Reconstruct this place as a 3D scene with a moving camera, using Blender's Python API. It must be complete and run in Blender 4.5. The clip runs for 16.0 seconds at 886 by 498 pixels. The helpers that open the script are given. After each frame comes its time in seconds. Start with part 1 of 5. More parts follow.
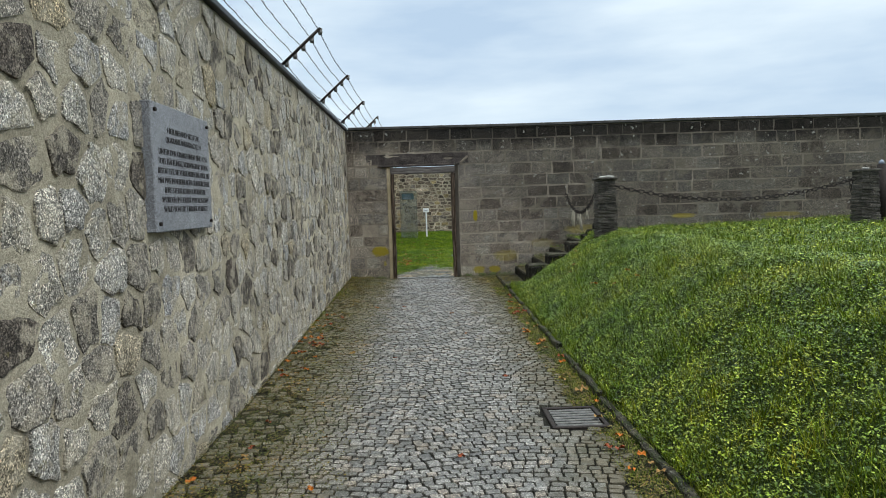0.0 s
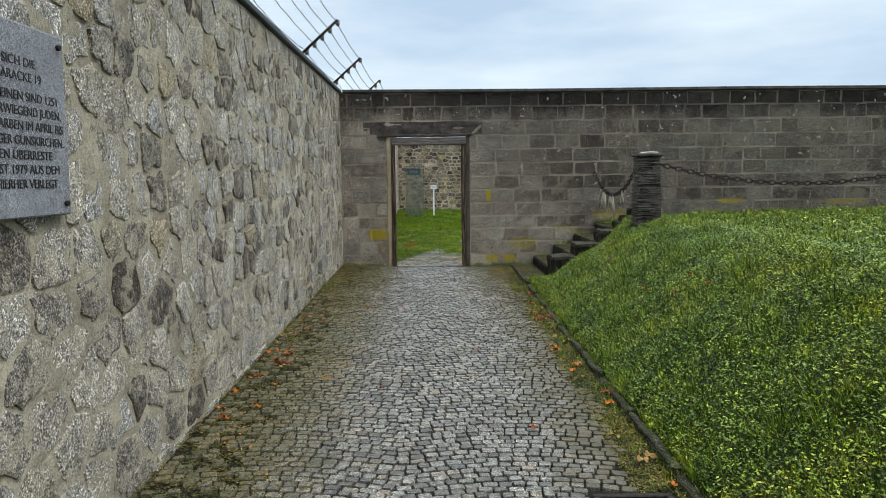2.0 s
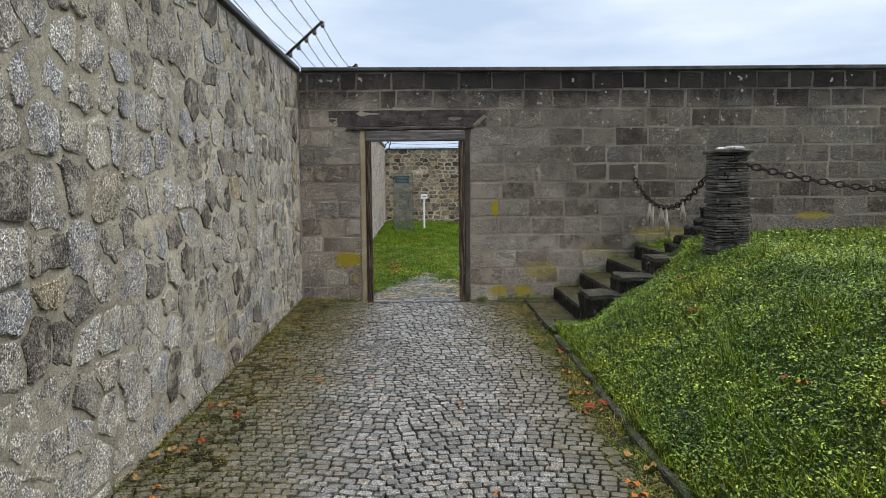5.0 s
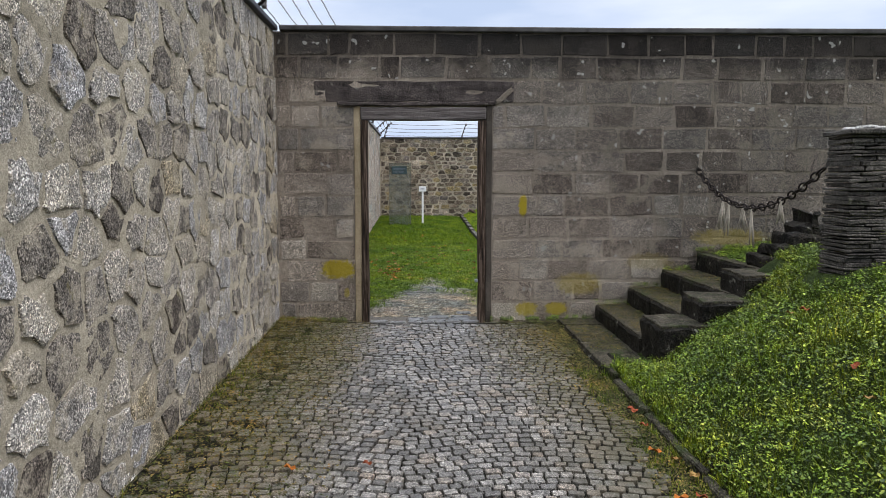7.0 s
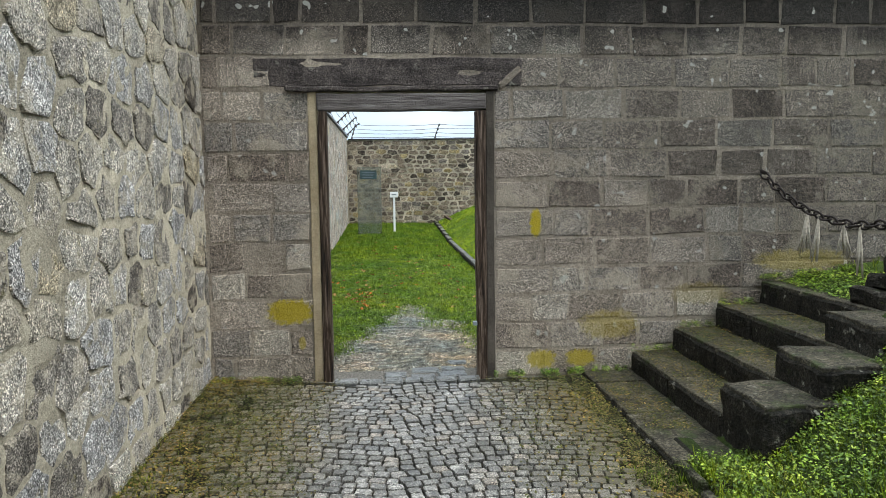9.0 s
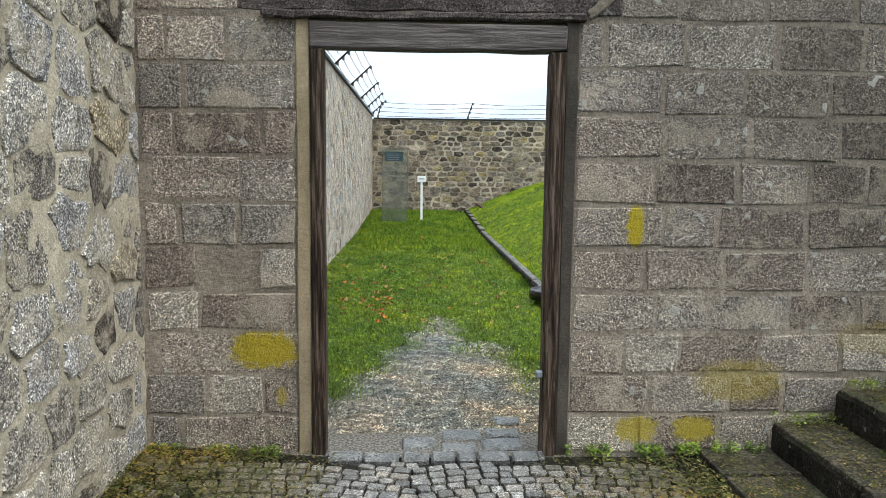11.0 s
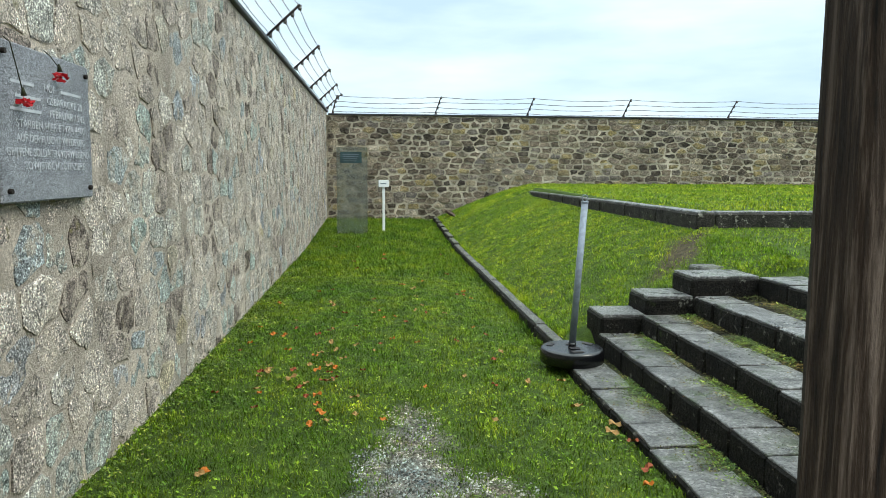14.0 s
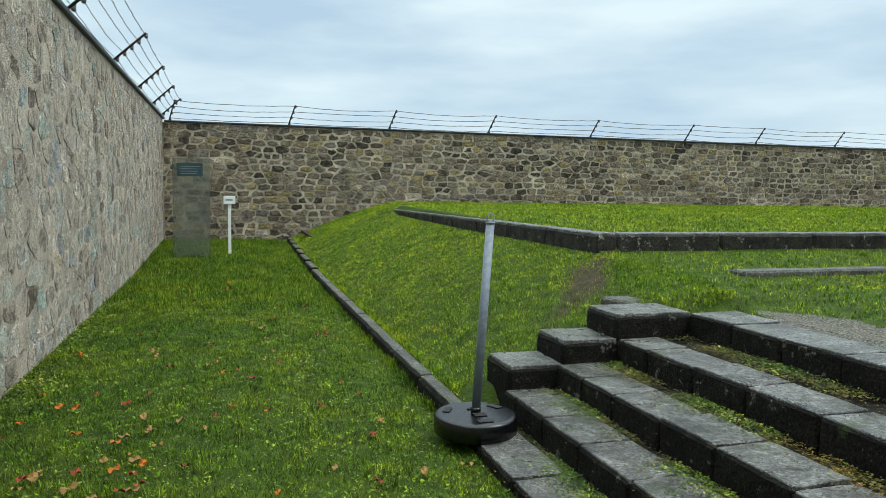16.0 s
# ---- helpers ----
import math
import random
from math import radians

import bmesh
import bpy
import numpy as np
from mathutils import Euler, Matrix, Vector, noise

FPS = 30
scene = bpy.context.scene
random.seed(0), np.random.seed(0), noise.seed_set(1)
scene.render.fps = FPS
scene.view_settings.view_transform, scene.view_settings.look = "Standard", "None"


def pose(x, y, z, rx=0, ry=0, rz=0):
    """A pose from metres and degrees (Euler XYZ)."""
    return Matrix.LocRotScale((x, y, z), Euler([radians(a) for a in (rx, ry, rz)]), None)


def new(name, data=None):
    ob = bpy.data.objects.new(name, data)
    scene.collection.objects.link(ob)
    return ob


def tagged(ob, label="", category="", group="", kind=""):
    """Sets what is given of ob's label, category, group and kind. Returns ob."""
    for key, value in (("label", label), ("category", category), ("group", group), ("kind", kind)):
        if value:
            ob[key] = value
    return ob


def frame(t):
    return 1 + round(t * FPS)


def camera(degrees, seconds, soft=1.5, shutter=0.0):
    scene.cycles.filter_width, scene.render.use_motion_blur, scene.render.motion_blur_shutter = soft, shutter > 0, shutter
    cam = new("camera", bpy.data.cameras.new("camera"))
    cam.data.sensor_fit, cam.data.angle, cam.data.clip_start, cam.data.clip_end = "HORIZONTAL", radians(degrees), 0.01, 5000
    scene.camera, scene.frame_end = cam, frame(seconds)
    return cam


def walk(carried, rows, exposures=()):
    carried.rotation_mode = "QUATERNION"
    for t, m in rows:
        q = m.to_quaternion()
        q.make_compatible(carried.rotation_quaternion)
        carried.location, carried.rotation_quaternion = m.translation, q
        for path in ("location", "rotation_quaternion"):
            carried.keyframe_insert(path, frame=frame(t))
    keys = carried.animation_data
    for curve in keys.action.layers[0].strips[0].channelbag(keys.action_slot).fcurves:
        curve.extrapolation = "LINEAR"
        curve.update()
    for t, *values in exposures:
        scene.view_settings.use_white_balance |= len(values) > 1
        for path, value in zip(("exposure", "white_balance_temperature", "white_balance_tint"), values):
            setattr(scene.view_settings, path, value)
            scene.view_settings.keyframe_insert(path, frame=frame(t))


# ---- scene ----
cam = camera(63.0, 16.0, soft=0.6)
METRES, EYE, TILT, LEAN, TURN = 14.3, 1.5, 0.0, 0.0, -1.3
ROWS = [
    (0.0, 0.0, 0.0, 0.0, -0.11, -3.51, 1.81),
    (0.5, 0.0023, 0.0308, -0.0003, 0.1, -4.31, 1.86),
    (1.0, 0.0015, 0.0631, -0.0017, -0.21, -5.0, 1.09),
    (1.5, -0.0004, 0.096, 0.0002, -0.05, -5.01, 0.68),
    (2.0, 0.0009, 0.1307, 0.0012, 0.6, -5.37, 0.6),
    (2.5, -0.0019, 0.1645, 0.0, -0.08, -5.46, 0.73),
    (3.0, -0.001, 0.1986, -0.0004, -0.67, -4.95, 1.21),
    (3.5, 0.0021, 0.2324, 0.0012, -0.81, -4.96, 1.27),
    (6.0, -0.0062, 0.3985, -0.0008, 0.31, -4.48, 0.04),
    (6.5, -0.0105, 0.4299, -0.0008, 0.07, -4.75, -0.13),
    (7.0, -0.0158, 0.4603, 0.0002, -0.58, -5.27, 0.04),
    (7.5, -0.0192, 0.4928, 0.0016, -1.19, -5.68, -0.16),
    (8.0, -0.0238, 0.5252, 0.0007, -2.57, -5.73, -0.06),
    (8.5, -0.0258, 0.5555, 0.0023, -3.29, -5.22, 0.44),
    (9.0, -0.0235, 0.5855, 0.0046, -3.06, -5.09, 0.74),
    (11.5, -0.0263, 0.7418, 0.0026, -0.66, -6.38, -0.84),
    (12.0, -0.0266, 0.7727, 0.0039, -0.87, -6.11, -0.94),
    (12.5, -0.0287, 0.8031, 0.0051, -1.91, -5.6, -1.1),
    (13.0, -0.0259, 0.8339, 0.0038, -1.62, -5.22, -1.23),
    (13.5, -0.0257, 0.8637, 0.0027, -2.16, -5.6, -0.85),
    (14.0, -0.0258, 0.8958, 0.0036, -3.75, -6.04, -0.29),
    (14.5, -0.0239, 0.9245, 0.0041, -3.64, -5.81, -0.35),
    (15.0, -0.0236, 0.9506, 0.0053, -5.55, -5.5, -0.41),
    (15.5, -0.0243, 0.9738, 0.0059, -9.59, -5.42, -0.69),
    (16.0, -0.0211, 0.996, 0.0001, -15.15, -4.44, -0.86),
]
walk(cam, [(t, pose(0, 0, EYE, TILT, LEAN, TURN) @ pose(METRES * x, METRES * y, METRES * z, 90 + pitch, roll, yaw)) for t, x, y, z, yaw, pitch, roll in ROWS],
     exposures=[(0.0, 0.0, 6500, 9), (3.5, 0.04, 6500, 11), (6.0, 0.05, 6500, 18), (7.5, 0.07, 6500, 20), (8.0, 0.27, 6500, 15), (9.0, 0.44, 6450, 11), (11.5, 0.55, 6500, 12), (12.5, 0.58, 6500, 12), (13.2, 0.5, 6480, 8), (14.0, 0.36, 6450, 4), (14.5, 0.33, 6450, 3), (15.2, 0.12, 6450, 2), (16.0, -0.05, 6500, 3)])

# ---- light ----
world = bpy.data.worlds.new("overcast_sky")
scene.world = world
world.use_nodes = True
wn, wl = world.node_tree.nodes, world.node_tree.links
wbg = wn["Background"]
wbg.inputs[1].default_value = 0.1
SUN_EL, SUN_AZ = radians(50), radians(116)
sky = wn.new("ShaderNodeTexSky")
sky.sky_type, sky.sun_disc, sky.sun_elevation, sky.sun_rotation = "NISHITA", False, SUN_EL, SUN_AZ
wco, wmap = wn.new("ShaderNodeTexCoord"), wn.new("ShaderNodeMapping")
wmap.inputs["Scale"].default_value = (1.6, 1.6, 7.0)
wns = wn.new("ShaderNodeTexNoise")
wns.inputs["Scale"].default_value, wns.inputs["Detail"].default_value, wns.inputs["Roughness"].default_value = 1.7, 5, 0.5
wrp = wn.new("ShaderNodeValToRGB")
wrp.color_ramp.elements[0].position, wrp.color_ramp.elements[0].color = 0.33, (5.5, 7.1, 9.0, 1)
wrp.color_ramp.elements[1].position, wrp.color_ramp.elements[1].color = 0.66, (9.0, 10.3, 11.2, 1)
wmx = wn.new("ShaderNodeMix")
wmx.data_type = "RGBA"
wmx.inputs[0].default_value = 0.9
wl.new(wco.outputs["Generated"], wmap.inputs[0])
wl.new(wmap.outputs[0], wns.inputs["Vector"])
wl.new(wns.outputs[0], wrp.inputs[0])
wl.new(sky.outputs[0], wmx.inputs[6])
wl.new(wrp.outputs[0], wmx.inputs[7])
wsep, wup, wgrad = wn.new("ShaderNodeSeparateXYZ"), wn.new("ShaderNodeMapRange"), wn.new("ShaderNodeMix")
wup.inputs["From Min"].default_value, wup.inputs["From Max"].default_value = 0.42, 1.0
wgrad.data_type, wgrad.blend_type, wgrad.inputs[0].default_value = "RGBA", "MULTIPLY", 1.0
wtop = wn.new("ShaderNodeValToRGB")
wtop.color_ramp.elements[0].color, wtop.color_ramp.elements[1].color = (1, 1, 1, 1), (4.4, 4.1, 3.6, 1)
# an overcast sky is some three times brighter overhead than at the horizon
wl.new(wco.outputs["Generated"], wsep.inputs[0])
wl.new(wsep.outputs[2], wup.inputs[0])
wl.new(wup.outputs[0], wtop.inputs[0])
wl.new(wmx.outputs[2], wgrad.inputs[6])
wl.new(wtop.outputs[0], wgrad.inputs[7])
wl.new(wgrad.outputs[2], wbg.inputs[0])
sun = new("sun", bpy.data.lights.new("sun", "SUN"))
sun.data.energy, sun.data.angle, sun.data.color = 1.4, radians(25), (1.0, 0.95, 0.86)
sun.rotation_euler = Vector((math.sin(SUN_AZ) * math.cos(SUN_EL), math.cos(SUN_AZ) * math.cos(SUN_EL), math.sin(SUN_EL))).to_track_quat("Z", "Y").to_euler()
scene.view_settings.exposure = 0.0


# ---- materials ----
class Mat:
    """A node material with short ways to add textures."""

    def __init__(self, name, rough=0.85, metal=0.0):
        self.m = bpy.data.materials.new(name)
        self.m.use_nodes = True
        self.n, self.l = self.m.node_tree.nodes, self.m.node_tree.links
        self.b = self.n["Principled BSDF"]
        self.b.inputs["Roughness"].default_value, self.b.inputs["Metallic"].default_value = rough, metal
        self.b.inputs["Specular IOR Level"].default_value = 0.5 if rough < 0.6 else 0.2
        self.pos = self.n.new("ShaderNodeNewGeometry").outputs["Position"]
        self.height = None

    def mapped(self, sx, sy, sz, off=(0, 0, 0)):
        k = self.n.new("ShaderNodeMapping")
        k.inputs["Scale"].default_value, k.inputs["Location"].default_value = (sx, sy, sz), off
        self.l.new(self.pos, k.inputs[0])
        return k.outputs[0]

    def noise(self, scale, detail=4, rough=0.6, vec=None, distort=0.0):
        k = self.n.new("ShaderNodeTexNoise")
        k.inputs["Scale"].default_value, k.inputs["Detail"].default_value = scale, detail
        k.inputs["Roughness"].default_value, k.inputs["Distortion"].default_value = rough, distort
        self.l.new(vec if vec is not None else self.pos, k.inputs["Vector"])
        return k.outputs[0]

    def grains(self, scale):
        """Crisp mineral grains: one random grey for each cell."""
        k = self.n.new("ShaderNodeTexVoronoi")
        k.inputs["Scale"].default_value = scale
        self.l.new(self.pos, k.inputs["Vector"])
        sep = self.n.new("ShaderNodeSeparateColor")
        self.l.new(k.outputs["Color"], sep.inputs[0])
        return sep.outputs[0]

    def ramp(self, fac, stops, hard=False):
        k = self.n.new("ShaderNodeValToRGB")
        e = k.color_ramp.elements
        if hard:
            k.color_ramp.interpolation = "CONSTANT"
        while len(e) < len(stops):
            e.new(0.5)
        for el, (p, c) in zip(e, stops):
            el.position, el.color = p, (*(c if isinstance(c, tuple) else (c, c, c)), 1)
        self.l.new(fac, k.inputs[0])
        return k.outputs[0]

    def math(self, op, a, b=0.5, clamp=False):
        k = self.n.new("ShaderNodeMath")
        k.operation, k.use_clamp = op, clamp
        for s, v in zip(k.inputs, (a, b)):
            if isinstance(v, (int, float)):
                s.default_value = v
            else:
                self.l.new(v, s)
        return k.outputs[0]

    def mix(self, fac, a, b, how="MIX"):
        k = self.n.new("ShaderNodeMix")
        k.data_type, k.blend_type = "RGBA", how
        for s, v in zip((k.inputs[0], k.inputs[6], k.inputs[7]), (fac, a, b)):
            if isinstance(v, (int, float)):
                s.default_value = v
            elif isinstance(v, tuple):
                s.default_value = (*v, 1)
            else:
                self.l.new(v, s)
        return k.outputs[2]

    def rand(self, island):
        if island:
            return self.n.new("ShaderNodeNewGeometry").outputs["Random Per Island"]
        return self.n.new("ShaderNodeObjectInfo").outputs["Random"]

    def split(self):
        k = self.n.new("ShaderNodeSeparateXYZ")
        self.l.new(self.pos, k.inputs[0])
        return k.outputs

    def color(self, c):
        self.l.new(c, self.b.inputs["Base Color"]) if not isinstance(c, tuple) else setattr(self.b.inputs["Base Color"], "default_value", (*c, 1))
        return self

    def rough(self, r):
        self.l.new(r, self.b.inputs["Roughness"])
        return self

    def bump(self, h, strength=0.5, dist=0.01):
        k = self.n.new("ShaderNodeBump")
        k.inputs["Strength"].default_value, k.inputs["Distance"].default_value = strength, dist
        self.l.new(h, k.inputs["Height"])
        self.l.new(k.outputs[0], self.b.inputs["Normal"])
        return self


def blob(m, ax, cx, cz, rx, rz, edge=0.25):
    """A stain's mask round a place on an upright face: 1 inside, with a ragged edge."""
    x, y, z = m.split()
    u = x if ax == "x" else y
    dx = m.math("DIVIDE", m.math("SUBTRACT", u, cx), rx)
    dz = m.math("DIVIDE", m.math("SUBTRACT", z, cz), rz)
    d = m.math("ADD", m.math("POWER", m.math("ABSOLUTE", dx), 2.4), m.math("POWER", m.math("ABSOLUTE", dz), 2.4))
    d = m.math("ADD", d, m.math("MULTIPLY", m.math("SUBTRACT", m.noise(34, 7, 0.85), 0.5), 3.6))
    return m.ramp(d, [(0.45, 1.0), (0.6 + edge + 0.45, 0.0)])


def rubble_mat(name, tones, island, grain=1.0, wet=0.85, smear=(0.46, 0.405, 0.315), amount=0.8):
    """Granite rubble: each stone with a tone of its own, salt-and-pepper grain, lichen and dark runs."""
    m = Mat(name, wet)
    r = m.rand(island)
    base = m.ramp(r, tones)
    g = m.grains(170)
    c = m.mix(0.8 * grain, base, m.ramp(g, [(0.0, 0.06), (0.35, 0.5), (0.7, 1.15), (1.0, 2.7)]), "MULTIPLY")
    c = m.mix(0.6 * grain, c, m.ramp(m.noise(48, 4, 0.8), [(0.36, 0.35), (0.64, 1.7)]), "MULTIPLY")
    big = m.ramp(m.noise(5, 5, 0.65), [(0.35, 0.5), (0.65, 1.35)])
    c = m.mix(0.85, c, big, "MULTIPLY")
    over = m.ramp(m.noise(7.5, 7, 0.72, m.mapped(1, 1, 1, (9, 4, 2))), [(0.5, 0.0), (0.58, 1.0)])
    pale = m.mix(0.5, smear, m.ramp(g, [(0.0, 0.4), (1.0, 1.6)]), "MULTIPLY")
    c = m.mix(m.math("MULTIPLY", over, amount), c, pale)
    crack = m.ramp(m.noise(16, 6, 0.8, m.mapped(1, 1, 0.8, (1, 8, 5))), [(0.34, 0.25), (0.4, 1.0)])
    c = m.mix(0.7, c, crack, "MULTIPLY")
    lich = m.ramp(m.noise(8.5, 6, 0.7, m.mapped(1, 1, 1, (3, 7, 1))), [(0.6, 0.0), (0.7, 1.0)])
    c = m.mix(m.math("MULTIPLY", lich, 0.6), c, (0.20, 0.17, 0.05))
    m.color(c)
    hgt = m.math("ADD", m.math("MULTIPLY", m.noise(22, 5, 0.7), 1.0), m.math("MULTIPLY", g, 0.35))
    return m.bump(hgt, 1.0, 0.035).m


def mortar_mat(name, a, b, dark=0.5, crust=False, grit=1.0):
    m = Mat(name, 0.92)
    c = m.ramp(m.noise(3.2, 6, 0.62), [(0.3, a), (0.7, b)])
    c = m.mix(0.6 * grit, c, m.ramp(m.noise(55, 5, 0.8), [(0.36, 0.45), (0.64, 1.55)]), "MULTIPLY")
    c = m.mix(0.45 * grit, c, m.ramp(m.grains(240), [(0.0, 0.4), (1.0, 1.6)]), "MULTIPLY")
    pits = m.ramp(m.noise(21, 6, 0.8, m.mapped(1, 1, 1, (7, 1, 3))), [(0.3, 0.3), (0.37, 1.0)])
    c = m.mix(0.8, c, pits, "MULTIPLY")
    c = m.mix(dark, c, m.ramp(m.noise(1.1, 5, 0.6, m.mapped(1.3, 1.3, 0.35)), [(0.35, 0.45), (0.65, 1.15)]), "MULTIPLY")
    if crust:
        c = yellow(m, crust_and_darken(m, c, 0.6))
    m.color(c)
    return m.bump(m.noise(30, 8, 0.75), 1.0, 0.010 + 0.018 * grit).m


W_TONES = [(0.0, (0.09, 0.073, 0.06)), (0.1, (0.18, 0.16, 0.135)), (0.33, (0.34, 0.31, 0.27)), (0.62, (0.46, 0.425, 0.365)), (0.88, (0.365, 0.358, 0.355)), (0.98, (0.37, 0.31, 0.21))]
B_TONES = [(0.0, (0.17, 0.135, 0.115)), (0.12, (0.36, 0.305, 0.265)), (0.45, (0.56, 0.49, 0.425)), (0.7, (0.51, 0.47, 0.42)), (0.86, (0.39, 0.44, 0.40)), (0.94, (0.37, 0.385, 0.42)), (1.0, (0.56, 0.47, 0.31))]
F_TONES = [(0.0, (0.05, 0.04, 0.033)), (0.25, (0.16, 0.122, 0.09)), (0.5, (0.29, 0.225, 0.165)), (0.7, (0.21, 0.18, 0.16)), (0.86, (0.35, 0.265, 0.12)), (1.0, (0.48, 0.40, 0.31))]
M_RUB = [rubble_mat("granite_rubble", W_TONES, k, amount=0.65) for k in (False, True)]
M_RUB2 = [rubble_mat("pale_granite_rubble", B_TONES, k, smear=(0.52, 0.44, 0.355), amount=0.75) for k in (False, True)]
M_RUBF = [rubble_mat("brown_field_stone", F_TONES, k, 0.8, smear=(0.46, 0.395, 0.30), amount=0.25) for k in (False, True)]
M_MORTAR = mortar_mat("lime_mortar", (0.35, 0.308, 0.23), (0.55, 0.49, 0.375), 0.75, grit=0.7)
M_MORTAR2 = mortar_mat("pale_lime_mortar", (0.44, 0.37, 0.30), (0.66, 0.565, 0.475), 0.7, grit=0.9)
M_MORTARF = mortar_mat("grey_brown_mortar", (0.42, 0.36, 0.27), (0.68, 0.59, 0.46), 0.7, grit=0.5)


def crust_and_darken(m, c, much=1.0):
    """Black crust near the wall top, and patchy darkening towards the right and upwards."""
    x, y, z = m.split()
    top = m.math("ADD", m.math("MULTIPLY", m.math("SUBTRACT", z, 2.44), 2.9), m.math("MULTIPLY", m.math("SUBTRACT", m.noise(3.5, 5, 0.7), 0.5), 1.7))
    c = m.mix(m.ramp(top, [(0.0, 0.0), (0.8, 0.97 * much)]), c, m.mix(1.0, c, (0.2, 0.195, 0.2), "MULTIPLY"))
    # darker with growing x and z, broken up by noise
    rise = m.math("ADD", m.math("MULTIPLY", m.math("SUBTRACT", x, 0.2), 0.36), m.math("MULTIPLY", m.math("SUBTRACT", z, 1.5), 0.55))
    right_dark = m.math("ADD", rise, m.math("MULTIPLY", m.math("SUBTRACT", m.noise(1.2, 5, 0.65), 0.5), 2.0))
    c = m.mix(m.ramp(right_dark, [(-0.1, 0.0), (0.8, 0.95 * much)]), c, m.mix(1.0, c, (0.48, 0.49, 0.5), "MULTIPLY"))
    return c


def yellow(m, c):
    """Ragged patches of yellow lichen."""
    for cx, cz, rx, rz, k in ((-0.87, 0.655, 0.18, 0.1, 0.95), (0.94, 1.275, 0.045, 0.115, 1.0), (0.98, 0.25, 0.12, 0.075, 0.8), (1.28, 0.25, 0.12, 0.07, 0.8), (-0.79, 0.42, 0.03, 0.05, 0.6), (1.5, 0.5, 0.25, 0.12, 0.4), (3.0, 0.96, 0.4, 0.09, 0.35), (2.2, 0.72, 0.25, 0.09, 0.2), (4.9, 1.15, 0.25, 0.05, 0.6), (6.8, 1.12, 0.4, 0.05, 0.4)):
        c = m.mix(m.math("MULTIPLY", blob(m, "x", cx, cz, rx, rz), k), c, (0.40, 0.31, 0.02))
    return c


def block_mat(name, island):
    """Cast concrete block: exposed grit, black weathering near the top, pale and yellow lichen."""
    m = Mat(name, 0.88)
    base = m.ramp(m.rand(island), [(0.0, (0.23, 0.185, 0.15)), (0.3, (0.36, 0.30, 0.245)), (0.6, (0.46, 0.39, 0.32)), (0.8, (0.31, 0.275, 0.24)), (1.0, (0.56, 0.495, 0.41))])
    g = m.grains(270)
    c = m.mix(0.9, base, m.ramp(g, [(0.0, 0.03), (0.4, 0.4), (0.72, 0.95), (0.9, 1.6), (1.0, 3.6)]), "MULTIPLY")
    c = m.mix(0.35, c, m.ramp(m.noise(60, 4, 0.8), [(0.36, 0.4), (0.64, 1.6)]), "MULTIPLY")
    c = m.mix(0.8, c, m.ramp(m.noise(2.3, 6, 0.65), [(0.32, 0.6), (0.66, 1.25)]), "MULTIPLY")
    over = m.ramp(m.noise(3.6, 7, 0.72, m.mapped(1, 1, 1, (6, 2, 3))), [(0.52, 0.0), (0.6, 0.75)])
    c = m.mix(over, c, m.mix(0.6, (0.40, 0.34, 0.265), m.ramp(g, [(0.0, 0.4), (1.0, 1.6)]), "MULTIPLY"))
    c = crust_and_darken(m, c)
    spots = m.ramp(m.noise(16, 1, 0.3, m.mapped(1, 1, 1, (5, 2, 9))), [(0.735, 0.0), (0.76, 1.0)])
    c = m.mix(m.math("MULTIPLY", spots, 0.75), c, (0.42, 0.41, 0.37))
    c = yellow(m, c)
    m.color(c)
    return m.bump(m.math("ADD", m.noise(30, 5, 0.7), m.math("MULTIPLY", g, 0.9)), 1.0, 0.018).m


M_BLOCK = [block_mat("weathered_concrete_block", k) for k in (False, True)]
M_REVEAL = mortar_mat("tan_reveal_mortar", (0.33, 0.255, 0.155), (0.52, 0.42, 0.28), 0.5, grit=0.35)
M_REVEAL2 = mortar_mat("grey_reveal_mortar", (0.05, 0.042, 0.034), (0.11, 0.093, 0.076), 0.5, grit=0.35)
M_JOINT = mortar_mat("grey_joint_mortar", (0.25, 0.208, 0.165), (0.40, 0.34, 0.272), 0.7, True, 0.9)


def plain_stone(name, a, b, rough=0.7, moss=0.0, grain=120, wet=0.0, spots=0.0, rug=0.014):
    m = Mat(name, rough)
    g = m.grains(grain * 1.5)
    c = m.ramp(m.noise(6, 6, 0.65), [(0.3, a), (0.7, b)])
    c = m.mix(0.75, c, m.ramp(g, [(0.0, 0.12), (0.35, 0.55), (0.7, 1.15), (1.0, 2.3)]), "MULTIPLY")
    if moss:
        mk = m.ramp(m.noise(4.5, 6, 0.75), [(0.66 - 0.2 * moss, 0.0), (0.76 - 0.2 * moss, 0.8)])
        c = m.mix(mk, c, (0.035, 0.05, 0.014))
    if spots:
        sp = m.ramp(m.noise(13, 4, 0.7, m.mapped(1, 1, 1, (2, 6, 4))), [(0.62, 0.0), (0.68, 1.0)])
        c = m.mix(m.math("MULTIPLY", sp, spots), c, (0.26, 0.25, 0.21))
    m.color(c)
    if wet:
        m.rough(m.ramp(m.noise(5, 4, 0.6), [(0.35, rough - wet), (0.65, rough)]))
    return m.bump(m.math("ADD", m.noise(26, 5, 0.7), m.math("MULTIPLY", g, 0.3)), 0.7 if wet else 0.8, rug).m


